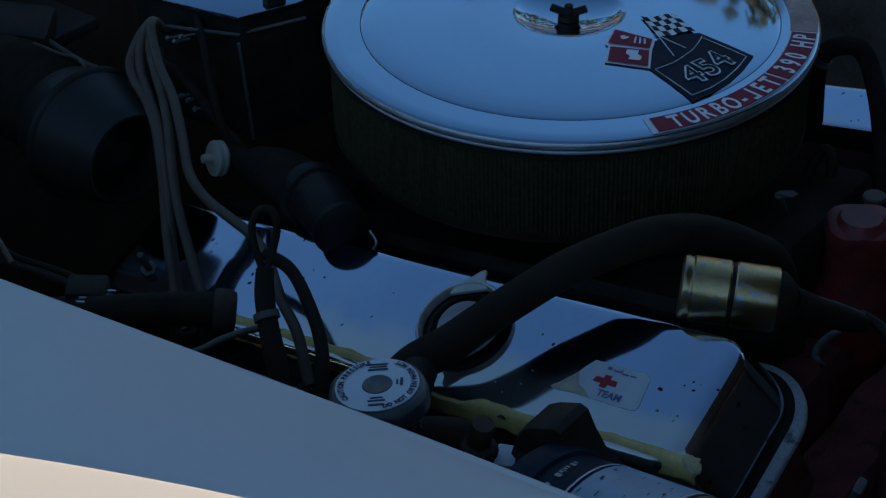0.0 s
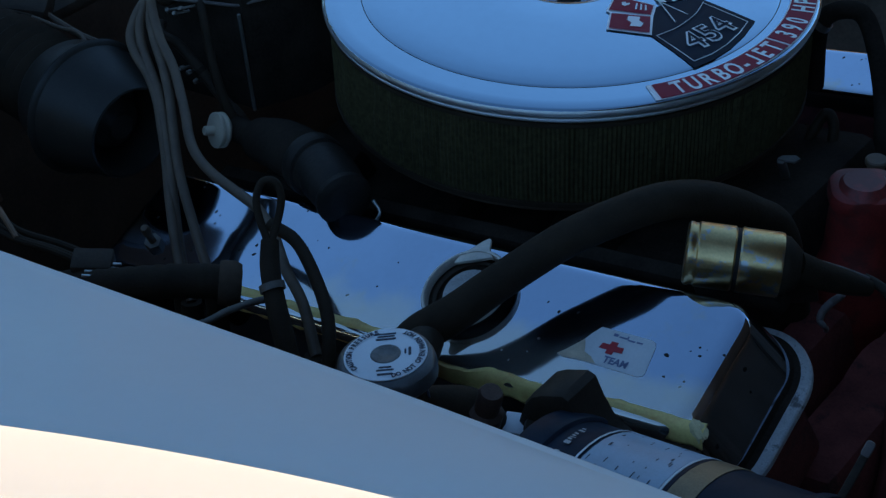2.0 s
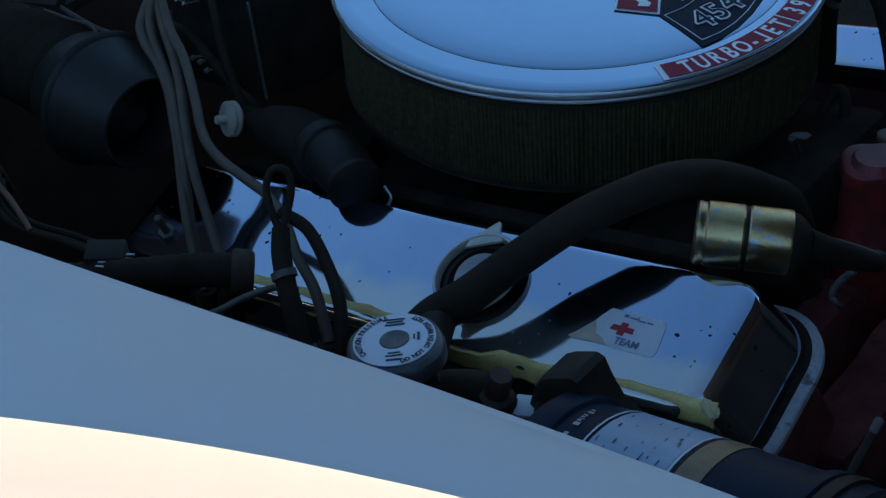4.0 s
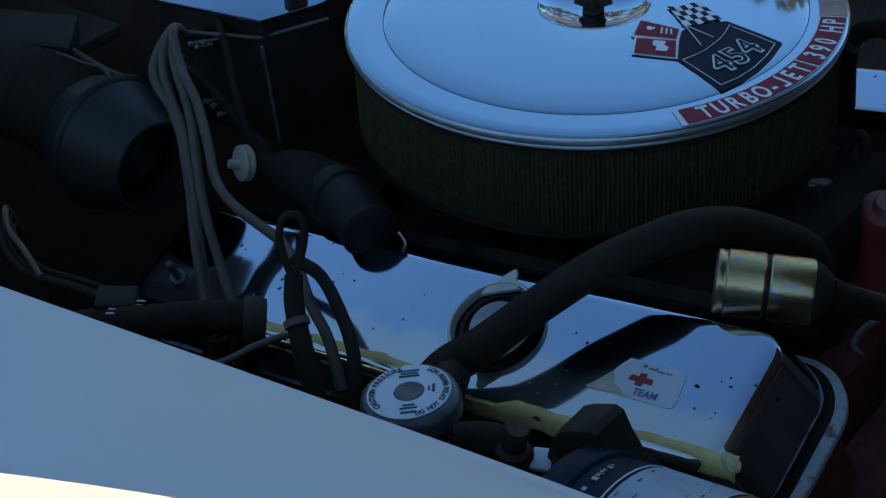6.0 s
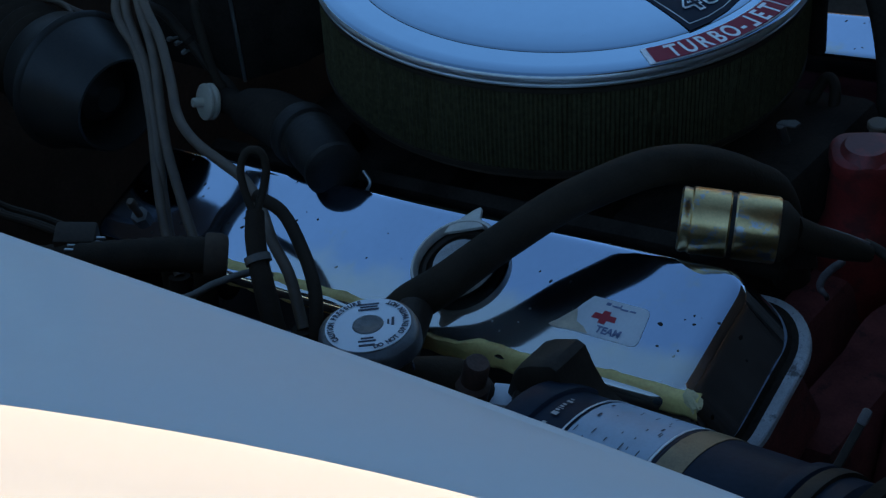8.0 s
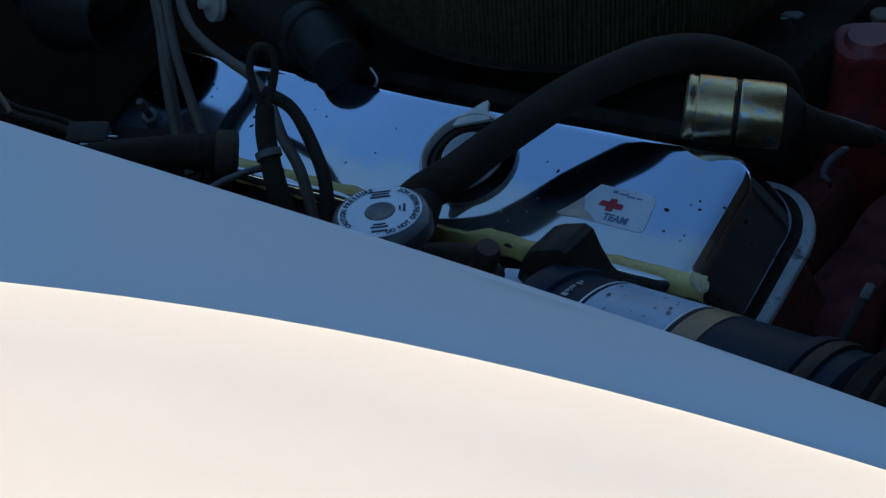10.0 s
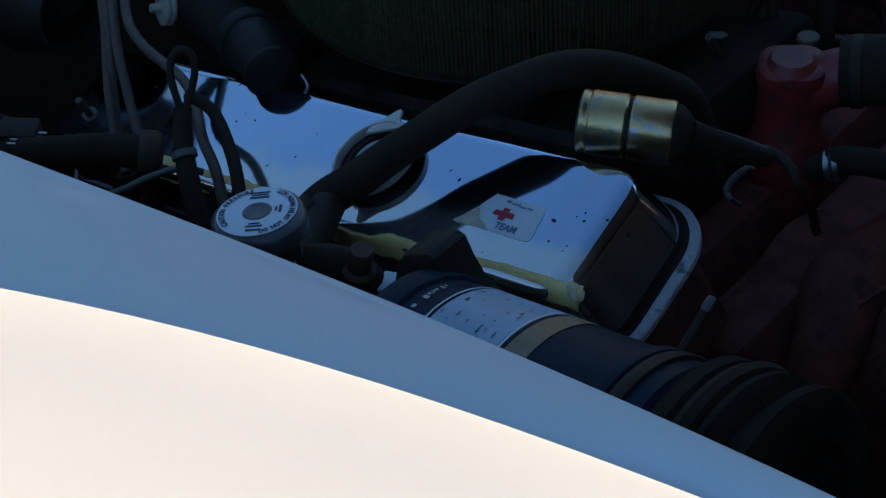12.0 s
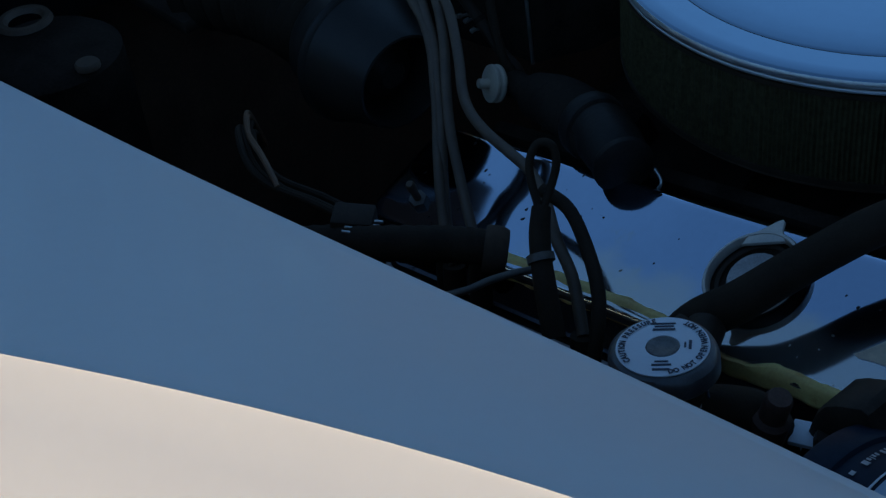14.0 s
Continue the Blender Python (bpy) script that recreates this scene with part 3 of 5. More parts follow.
# oil filler cap with ears, on the cover
CAPM = COVER @ Matrix.Translation((0.0777, 0.0029, -0.007))
filler = thing("oil_filler_cap", "chrome twist-on oil filler cap with pointed ears", "oil cap")
part("neck", lathe([(0.021, 0.004), (0.021, 0.012), (0.023, 0.013)], 32, CAPM), SATIN_BLACK, filler)
part("lid", lathe([(0.0, 0.0120), (0.0125, 0.0120), (0.0140, 0.0100), (0.0240, 0.0100), (0.0258, 0.0115), (0.0262, 0.0150), (0.0272, 0.012), (0.0268, 0.010), (0.0255, 0.0075), (0.024, 0.0068)], 40, CAPM), MATT_BLACK, filler)
part("rim", lathe([(0.0258, 0.0125), (0.0260, 0.0165), (0.0266, 0.0180), (0.0280, 0.0180), (0.0288, 0.0168), (0.0290, 0.0125)], 48, CAPM), PALE_METAL, filler, "chrome rim")
part("centre", lathe([(0, 0.0150), (0.008, 0.0152), (0.0150, 0.0146), (0.0164, 0.0125), (0.0166, 0.0100)], 36, CAPM), FLANGE, filler, "dull metal centre")
for a in (104, 284):
    ear = [(-0.014, 0.018), (-0.012, 0.025), (-0.005, 0.030), (0.001, 0.0355), (0.0045, 0.0375), (0.0062, 0.036), (0.0072, 0.030), (0.012, 0.022)]
    part("ear", plate(ear, 0.002, CAPM @ Matrix.Rotation(radians(a - 90), 4, "Z") @ Matrix.Translation((0, 0, 0.0155)), 0.0006), PALE_METAL, filler)

# heads, block and intake under everything
engine = thing("engine_block", "red painted engine block, mostly dark red", "engine")
part("head", box((0.50, 0.12, 0.12), COVER @ Matrix.Translation((-0.01, 0.0, -0.112)), 0.006), DARK_RED, engine)
part("head", box((0.50, 0.12, 0.12), FAR @ Matrix.Translation((-0.01, 0.0, -0.112)), 0.006), DARK_RED, engine)
part("block", box((0.54, 0.36, 0.42), pose(0.02, -0.03, 0.50, 0, -9.7, 0), 0.01), DARK_RED, engine)
part("timing_cover", box((0.05, 0.30, 0.34), pose(0.325, -0.03, 0.58, 0, -9.7, 0), 0.012), DARK_RED, engine)
# Intake and carburettor coloured black for the shade under the air cleaner.
part("intake", box((0.44, 0.22, 0.09), pose(0.0, -0.02, 0.745, 0, -9.7, 0), 0.012), MATT_BLACK, engine)
part("carburettor", box((0.20, 0.15, 0.09), pose(0.0, 0.0, 0.80), 0.012), MATT_BLACK, engine)
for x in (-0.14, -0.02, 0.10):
    part("runner", box((0.05, 0.12, 0.05), pose(x, -0.15, 0.775 + 0.17 * x, 20, -9.7, 0), 0.012), MATT_BLACK, engine)
part("rocker_rail", box((0.50, 0.012, 0.014), COVER @ Matrix.Translation((-0.01, 0.081, -0.050)), 0.003), MATT_BLACK, engine)


# ---- air cleaner ----
LID_N = Vector((0.0126, 0.0128, 1.0)).normalized()
LID = Matrix.Translation(Vector((0.0043, -0.0091, 0.9267)) + LID_N * 0.006) @ Vector((0, 0, 1)).rotation_difference(LID_N).to_matrix().to_4x4()
cleaner = thing("air_cleaner", "open round air cleaner with a chrome lid and paper element", "air cleaner")
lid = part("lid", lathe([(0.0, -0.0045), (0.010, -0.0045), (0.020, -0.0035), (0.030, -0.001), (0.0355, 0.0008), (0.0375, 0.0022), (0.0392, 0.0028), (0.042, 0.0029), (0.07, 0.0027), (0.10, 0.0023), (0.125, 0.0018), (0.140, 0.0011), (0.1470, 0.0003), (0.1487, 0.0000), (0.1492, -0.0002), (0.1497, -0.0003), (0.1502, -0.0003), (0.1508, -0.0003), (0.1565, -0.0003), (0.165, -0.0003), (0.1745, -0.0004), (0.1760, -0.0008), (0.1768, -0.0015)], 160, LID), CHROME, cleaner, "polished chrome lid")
part("rolled_edge", lathe([(0.1768, -0.0015), (0.1774, -0.0026), (0.1777, -0.0040), (0.1776, -0.0054), (0.1770, -0.0066), (0.1758, -0.0074), (0.1750, -0.0083), (0.1757, -0.0090), (0.1757, -0.0100), (0.1748, -0.0108), (0.12, -0.0108)], 160, LID), ROLLED, lid, "dull rolled edge")
part("stud", lathe([(0, 0.007), (0.0028, 0.0068), (0.0032, 0.006), (0.0032, -0.001), (0.0075, -0.001), (0.0078, -0.004)], 20, LID), SATIN_BLACK, lid)
bm = bmesh.new()
box((0.012, 0.003, 0.006), LID @ pose(0.0065, 0.0037, 0.0025, 0, -20, 30), 0.0012, bm)
box((0.012, 0.003, 0.006), LID @ pose(-0.0065, -0.0037, 0.0025, 0, 20, 30), 0.0012, bm)
part("wing_nut", bm, SATIN_BLACK, lid)
rng = random.Random(3)
NP = 720
wob = [rng.uniform(-0.0008, 0.0008) for _ in range(NP)]
part("element", lathe([(0.1728, -0.010 - 0.065 * k / 8) for k in range(9)], NP, LID, wave=lambda k, z: (0.0007 if k % 2 else -0.0006) + wob[(k + 2 * (int(-z * 400) % 3)) % NP] * (0.6 + 0.4 * math.sin(k * 1.7 + z * 900))), FILTER, cleaner, "dark finely pleated filter element")
part("element_rim", lathe([(0.160, -0.0125), (0.1745, -0.0125), (0.1745, -0.0155), (0.172, -0.0158)], 96, LID), RUBBER, cleaner)
part("element_rim", lathe([(0.172, -0.0735), (0.1742, -0.074), (0.1742, -0.0775), (0.160, -0.078)], 96, LID), RUBBER, cleaner)
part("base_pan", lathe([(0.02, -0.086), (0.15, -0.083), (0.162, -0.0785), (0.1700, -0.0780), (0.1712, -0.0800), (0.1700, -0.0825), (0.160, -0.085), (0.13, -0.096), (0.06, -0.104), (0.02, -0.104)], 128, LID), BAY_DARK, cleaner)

part("groove_line", ring_band(0.1494, 0.1500, 0, 360, -0.0010, LID, 160, 0.0008), mat("groove_dark", (0.06, 0.06, 0.065), 0.6, 0, 0.3, 60), lid, "thin dark line along the groove")

# lettered band on the lid's edge
BZ = -0.0001
band = part("band", ring_band(0.1563, 0.1752, -36.2, 26.2, BZ, LID), DECAL_SILVER, lid, "dark red lettered band with a pale edge")
part("field", ring_band(0.1574, 0.1744, -34.9, 1.5, BZ + 0.0007, LID), DECAL_RED, band)
part("field", ring_band(0.1574, 0.1744, 2.5, 25.4, BZ + 0.0007, LID), DECAL_RED, band)
part("lettering", arc_text("TURBO-JET", 0.0208, 0.1737, -31.7, 3.74, 0.64, BZ + 0.0016, LID, 0.0005, inward=True), DECAL_SILVER, band)
part("lettering", arc_text("390 HP", 0.0208, 0.1737, 4.0, 3.6, 0.62, BZ + 0.0016, LID, 0.0005, inward=True), DECAL_SILVER, band)

part("faded_band", ring_band(0.1563, 0.1752, 26.5, 74, BZ, LID), mat("faded_decal", (0.46, 0.25, 0.18), 0.3, 0.0, 0.35, 40, 0.05, 200, second=(0.60, 0.40, 0.30), second_at=0.55, second_scale=60), lid, "worn brownish stretch of the band")

# crossed flags and number shield


def decal(name, pts, z, material, parent, label=""):
    """A thin flat sheet on the lid, following its crown."""
    bm = bmesh.new()
    vs = [bm.verts.new((x, y, 0)) for x, y in pts]
    bm.faces.new(vs)
    bmesh.ops.triangulate(bm, faces=bm.faces)
    bmesh.ops.subdivide_edges(bm, edges=bm.edges, cuts=4, use_grid_fill=True)
    for v in bm.verts:
        r = math.hypot(v.co.x, v.co.y)
        v.co.z = float(np.interp(r, (0.042, 0.07, 0.10, 0.125, 0.14, 0.1455, 0.15), (0.0029, 0.0027, 0.0023, 0.0018, 0.0011, 0.0006, 0.0))) + z
    bm.transform(LID)
    return part(name, bm, material, parent, label, False)


def on_crown(bm, z):
    for v in bm.verts:
        r = math.hypot(v.co.x, v.co.y)
        v.co.z = float(np.interp(r, (0.042, 0.07, 0.10, 0.125, 0.14, 0.1455, 0.15), (0.0029, 0.0027, 0.0023, 0.0018, 0.0011, 0.0006, 0.0))) + z
    bm.transform(LID)
    return bm


badge = decal("badge", [(0.0905, -0.0372), (0.1395, -0.0555), (0.1440, -0.0385), (0.1455, -0.0200), (0.1440, 0.0000), (0.1400, 0.0202), (0.0939, 0.0250), (0.0872, 0.0178), (0.0785, 0.0070), (0.0763, -0.0042), (0.0819, -0.0196)], 0.0006, DECAL_BLACK, lid, "black number shield with crossed flags")
inner = [(0.0985, -0.0375), (0.1355, -0.0498), (0.1400, -0.0350), (0.1415, -0.0190), (0.1403, -0.0010), (0.1370, 0.0155), (0.1004, 0.0195)]
for a, b in zip(inner, inner[1:]):
    part("outline", on_crown(tube([(*a, 0), (*b, 0)], 0.0005, 4, 3), 0.0012), DECAL_SILVER, badge)
part("divider", on_crown(tube([(0.0985, -0.0375, 0), (0.1030, -0.0223, 0), (0.1038, -0.0080, 0), (0.1030, 0.0050, 0), (0.0985, 0.0215, 0)], 0.0006, 4, 5), 0.0012), DECAL_SILVER, badge)
# the number, in outlined figures
for bold, z, material in ((0.0014, 0.0014, DECAL_SILVER), (0.0000, 0.0019, DECAL_BLACK)):
    bm = bmesh.new()
    for ch, x, y, tilt in (("4", 0.1310, -0.0315, 70), ("5", 0.1338, -0.0163, 76), ("4", 0.1345, -0.0010, 82)):
        me = letters(ch, 0.0290, bold)
        me.transform(Matrix.Translation((x, y, 0)) @ Matrix.Rotation(radians(tilt), 4, "Z") @ Matrix.Diagonal((0.86, 1, 1, 1)))
        bm.from_mesh(me)
        bpy.data.meshes.remove(me)
    part("number", on_crown(bm, z), material, badge)
# red flag
decal("flag", [(0.0440, -0.0060), (0.0755, -0.0023), (0.0827, -0.0175), (0.0953, -0.0385), (0.0662, -0.0497), (0.0553, -0.0297), (0.0512, -0.0285)], 0.0010, DECAL_SILVER, badge)
decal("flag", [(0.0456, -0.0076), (0.0742, -0.0041), (0.0800, -0.0163), (0.0527, -0.0267)], 0.0016, DECAL_RED, badge)
decal("flag", [(0.0570, -0.0297), (0.0812, -0.0186), (0.0930, -0.0375), (0.0670, -0.0476)], 0.0016, DECAL_RED, badge)
bm = bmesh.new()
for pts in ([(0.0545, -0.0140), (0.0560, -0.0118), (0.0580, -0.0128), (0.0598, -0.0112), (0.0606, -0.0136), (0.0592, -0.0172), (0.0568, -0.0170)], [(0.0632, -0.0090), (0.0644, -0.0088), (0.0686, -0.0166), (0.0674, -0.0170)], [(0.0664, -0.0084), (0.0676, -0.0082), (0.0718, -0.0152), (0.0706, -0.0156)], [(0.0696, -0.0078), (0.0708, -0.0076), (0.0750, -0.0138), (0.0738, -0.0142)], [(0.0690, -0.0275), (0.0765, -0.0240), (0.0785, -0.0285), (0.0830, -0.0300), (0.0845, -0.0350), (0.0775, -0.0385), (0.0760, -0.0340), (0.0715, -0.0325)]):
    bm.faces.new([bm.verts.new((x, y, 0)) for x, y in pts])
part("flag_charges", on_crown(bm, 0.0022), DECAL_SILVER, badge, "", False)
# chequered flag
ca, cb, cc, cd = Vector((0.0482, 0.0201)), Vector((0.0664, 0.0366)), Vector((0.0916, 0.0240)), Vector((0.0739, 0.0034))
bms = (bmesh.new(), bmesh.new())
for i in range(6):
    for j in range(4):
        q = []
        for di, dj in ((0, 0), (1, 0), (1, 1), (0, 1)):
            s, t = (i + di) / 6, (j + dj) / 4
            p = ca.lerp(cb, s).lerp(cd.lerp(cc, s), t)
            p += Vector((0.0018, -0.0012)) * math.sin(s * 6)
            q.append((p.x, p.y, 0))
        b = bms[(i + j) % 2]
        b.faces.new([b.verts.new(p) for p in q])
part("chequer", on_crown(bms[0], 0.0012), DECAL_BLACK, badge, "", False)
part("chequer", on_crown(bms[1], 0.0012), DECAL_SILVER, badge, "", False)
part("staff", on_crown(tube([(0.0621, 0.0113, 0), (0.0800, -0.0012, 0), (0.0985, -0.0146, 0)], 0.0006, 4, 3), 0.0014), DECAL_SILVER, badge)
part("staff", on_crown(tube([(0.0704, 0.0038, 0), (0.0994, -0.0005, 0)], 0.0006, 4, 3), 0.0014), DECAL_SILVER, badge)


# ---- pressure cap and its tank ----
CAP_GREY = mat("worn_cap_paint", (0.10, 0.098, 0.10), 0.38, 0.3, 0.3, 90, 0.1, 300)
PC = Matrix.Translation((0.1885, -0.4195, 0.957)) @ Matrix.Rotation(radians(-4), 4, "Y")
tank = thing("expansion_tank", "black coolant expansion tank beside the fender", "tank")
part("body", rod((0.06, -0.425, 0.835), (0.24, -0.425, 0.866), 0.042, 32, 0.012), SATIN_BLACK, tank)
part("neck", lathe([(0.0175, -0.075), (0.0175, -0.014), (0.0215, -0.013), (0.0215, -0.009)], 32, PC), SATIN_BLACK, tank)
part("outlet", rod((0.175, -0.42, 0.864), (0.127, -0.322, 0.873), 0.0105, 20), SATIN_BLACK, tank)
cap = part("pressure_cap", lathe([(0.0, 0.0), (0.0205, 0.0), (0.0228, -0.0008), (0.0242, -0.0026), (0.0247, -0.005), (0.0247, -0.0105), (0.0235, -0.012)], 60, PC, wave=lambda k, z: 0.0009 * math.cos(4 * math.pi * k / 60) if z < -0.001 else 0), CAP_GREY, tank, "dark grey pressure cap with a white printed disc")
part("disc", ring_band(0.0076, 0.0207, 0, 360, 0.0002, PC, 64), LABEL_WHITE, cap, "white warning disc")
part("rivet", lathe([(0, 0.0007), (0.0048, 0.0007), (0.0060, 0.0011), (0.0070, 0.0010), (0.0078, 0.0002)], 32, PC), mat("dull_rivet", (0.15, 0.145, 0.14), 0.5, 0.6, 0.4, 120, 0.2, 300), cap, "dull grey rivet")
PT = PC @ Matrix.Rotation(radians(40), 4, "Z")
part("lettering", arc_text("CAUTION PRESSURE", 0.0039, 0.0168, 218, -7.6, 0.82, 0.0012, PT, 0.00022), INK, cap)
part("lettering", arc_text("DO NOT OPEN WHEN HOT", 0.0039, 0.0196, -80, 7.5, 0.82, 0.0012, PT, 0.00022, inward=True), INK, cap)
for x, y, w, h in ((-0.0005, 0.0158, 0.011, 0.0009), (0.0, 0.0138, 0.0085, 0.0009), (0.0, 0.0116, 0.010, 0.0012), (0.0, -0.0108, 0.006, 0.0009), (0.0, -0.0130, 0.0085, 0.0009), (0.0, -0.0162, 0.0075, 0.0012), (0.0120, 0.0005, 0.0013, 0.006), (0.0098, 0.0005, 0.0009, 0.0035)):
    part("print_line", plate([(x - w / 2, y - h / 2), (x + w / 2, y - h / 2), (x + w / 2, y + h / 2), (x - w / 2, y + h / 2)], 0.0003, PT @ Matrix.Translation((0, 0, 0.0009))), INK, cap, "", False)
clampm = along((0.1975, -0.4185, 0.929), (0.2085, -0.4005, 0.921))
drain = thing("overflow_hose", "thin black overflow hose with a screw clamp", "hose")
part("hose", tube([(0.1940, -0.4243, 0.9315), (0.2030, -0.4095, 0.9250), (0.2140, -0.3920, 0.9150), (0.2200, -0.3820, 0.8980), (0.222, -0.378, 0.865)], [0.0085, 0.0095, 0.0115, 0.0115, 0.010], 16), RUBBER, drain)
part("clamp", lathe([(0.0085, 0.004), (0.0092, 0.004), (0.0092, 0.014), (0.0085, 0.014)], 24, clampm), STEEL, drain, "slotted steel band")
bm = bmesh.new()
for k in range(4):
    box((0.0016, 0.006, 0.0012), clampm @ pose(0.0092 * math.cos(1.0 + 0.28 * k), 0.0092 * math.sin(1.0 + 0.28 * k), 0.009, 0, 0, 57 + 16 * k), 0.0003, bm, 1)
part("clamp_slots", bm, INK, drain)

# big hose from the tank over the cover to the engine's front
hose = thing("coolant_hose", "thick black rubber coolant hose arching over the engine", "hose")
part("hose", tube([(0.108, -0.336, 0.850), (0.1167, -0.3187, 0.8665), (0.1344, -0.3059, 0.8826), (0.1470, -0.2886, 0.8952), (0.1595, -0.2685, 0.9064), (0.1739, -0.2498, 0.9185), (0.1911, -0.2306, 0.9284), (0.2075, -0.2020, 0.9308), (0.2190, -0.1700, 0.9180), (0.2320, -0.1400, 0.8960), (0.2420, -0.1200, 0.8720), (0.250, -0.110, 0.81)], [0.0124, 0.0120, 0.0112, 0.0108, 0.0108, 0.0110, 0.0114, 0.0118, 0.0120, 0.0120], 22), RUBBER, hose)
part("clamp", lathe([(0.0126, 0), (0.0136, 0), (0.0136, 0.010), (0.0126, 0.010)], 32, along((0.124, -0.34, 0.868), (0.127, -0.322, 0.873))), SATIN_BLACK, hose)

# ---- compressor ----
AX = Vector((math.cos(PITCH), 0, math.sin(PITCH)))
C0 = Vector((0.30, -0.404, 0.880))
comp = thing("compressor", "blue-black air conditioning compressor with a pale printed label", "compressor")


def comp_at(s):
    return along(C0 + AX * s, C0 + AX * (s + 1))


R = 0.058
part("body", lathe([(0, -0.028), (R - 0.002, -0.028), (R, -0.026), (R, 0.108), (0.060, 0.109), (0.0605, 0.112), (0.060, 0.115), (R, 0.116), (R, 0.134), (0.054, 0.138), (0.0, 0.138)], 72, comp_at(0)), NAVY_BLACK, comp)
part("rear_head", lathe([(0, -0.036), (0.046, -0.036), (0.053, -0.034), (R - 0.001, -0.029)], 64, comp_at(0)), SATIN_BLACK, comp)
LM = comp_at(0)


def comp_band(name, s0, s1, a0, a1, material, r, label="", parent=None):
    bm = bmesh.new()
    rows = []
    for k in range(25):
        a = radians(a0 + (a1 - a0) * k / 24)
        rows.append([bm.verts.new(LM @ Vector((q * math.cos(a), q * math.sin(a), s))) for q, s in ((r - 0.0004, s0), (r, s0), (r, s1), (r - 0.0004, s1))])
    for p, q in zip(rows, rows[1:]):
        for i in range(3):
            bm.faces.new((p[i], p[i + 1], q[i + 1], q[i]))
    return part(name, bm, material, parent or comp, label)


label = comp_band("label", 0.006, 0.050, 20, 210, LABEL_BLUE, R + 0.0006, "pale blue printed label")
comp_band("label_edge", 0.0505, 0.0518, 20, 210, LABEL_WHITE, R + 0.0008, "", label)
comp_band("label_edge", 0.0030, 0.0040, 20, 210, LABEL_WHITE, R + 0.0008, "", label)
comp_band("stripe", 0.0545, 0.068, 20, 210, mat("dull_gold", (0.27, 0.19, 0.10), 0.45, 0.3, 0.3, 60, 0.05, 200), R + 0.0006, "gold stripe")
comp_band("stripe_edge", 0.0522, 0.0543, 20, 210, DECAL_BLACK, R + 0.0007)
rng = random.Random(9)
bm = bmesh.new()


def comp_mark(bm, s, a, ds, da, r=R + 0.0010):
    q = [LM @ Vector((r * math.cos(radians(b)), r * math.sin(radians(b)), t)) for t, b in ((s, a), (s + ds, a), (s + ds, a + da), (s, a + da))]
    bm.faces.new([bm.verts.new(p) for p in q])


for k in range(36):
    comp_mark(bm, rng.uniform(0.008, 0.046), rng.uniform(40, 104), rng.choice((0.0006, 0.0006, 0.0012)), rng.uniform(1.0, 4.0))
part("print", bm, INK, label, "", False)
bm = bmesh.new()
for a, da, ds in ((85, 2.4, 0.0034), (82.8, 1.3, 0.0022), (81.6, 0.5, 0.0034), (79.6, 1.2, 0.0022), (77.6, 1.2, 0.0022), (74.0, 1.6, 0.0032), (71.8, 1.0, 0.0022), (93, 2.4, 0.0024)):
    comp_mark(bm, -0.0085, a, ds, da)
part("lettering", bm, mat("worn_white_ink", (0.52, 0.50, 0.48), 0.5, 0, 0.2, 60), comp, "", False)
part("clamp_band", lathe([(0.0582, -0.031), (0.0600, -0.030), (0.0606, -0.028), (0.0606, -0.017), (0.0600, -0.0155), (0.0582, -0.0145)], 72, comp_at(0)), NAVY_BLACK, comp, "black cast clamp round the body")
MB = Matrix.Translation((0.256, -0.352, 0.862)) @ Matrix.Rotation(-PITCH, 4, "Y") @ Matrix.Rotation(radians(90), 4, "X")
part("mount_ear", plate([(-0.030, -0.01), (-0.022, 0.030), (-0.013, 0.050), (-0.009, 0.058), (-0.003, 0.065), (0.004, 0.0685), (0.018, 0.0725), (0.0225, 0.0705), (0.0255, 0.060), (0.030, 0.050), (0.040, 0.042), (0.075, 0.030), (0.10, 0.018), (0.10, -0.01)], 0.024, MB, 0.004), SATIN_BLACK, comp, "black cast mounting ear")
part("mount_boss", lathe([(0, 0.046), (0.009, 0.046), (0.011, 0.043), (0.013, 0.020), (0.016, 0.0)], 28, Matrix.Translation((0.250, -0.366, 0.866)) @ Matrix.Rotation(radians(10), 4, "X")), SATIN_BLACK, comp)
part("front_plate", lathe([(R, 0.117), (0.0600, 0.1175), (0.0604, 0.119), (0.0604, 0.123), (0.0600, 0.1245), (0.050, 0.125)], 72, comp_at(0)), SATIN_BLACK, comp)
BRM = along((0.4032, -0.3768, 0.9269), (0.4068, -0.3427, 0.9563))
part("brace", box((0.0040, 0.0062, 0.0451), BRM @ pose(0, 0, 0.0226, 0, 0, 20), 0.0012), SATIN_BLACK, comp, "flat black brace")
part("brace_end", box((0.0046, 0.0075, 0.0080), BRM @ pose(0, 0.0003, 0.0451, 0, 0, 20), 0.0016), GREY_STEEL, comp, "worn bare brace end")
part("clutch", lathe([(0.02, 0.142), (0.062, 0.142), (0.066, 0.145), (0.066, 0.152), (0.056, 0.158), (0.056, 0.162), (0.066, 0.168), (0.066, 0.171), (0.056, 0.177), (0.056, 0.181), (0.066, 0.187), (0.066, 0.192), (0.060, 0.196), (0.045, 0.196), (0.043, 0.190), (0.02, 0.190), (0.018, 0.198), (0, 0.198)], 72, comp_at(0)), MATT_BLACK, comp, "grooved drive pulley")
part("belt", tube([comp_at(0) @ Vector((0.0625 * math.cos(radians(a)), 0.0625 * math.sin(radians(a)), 0.160)) for a in range(-20, 200, 10)] + [Vector((0.455, -0.25, 0.62))], 0.0055, 8, 3), RUBBER, comp)

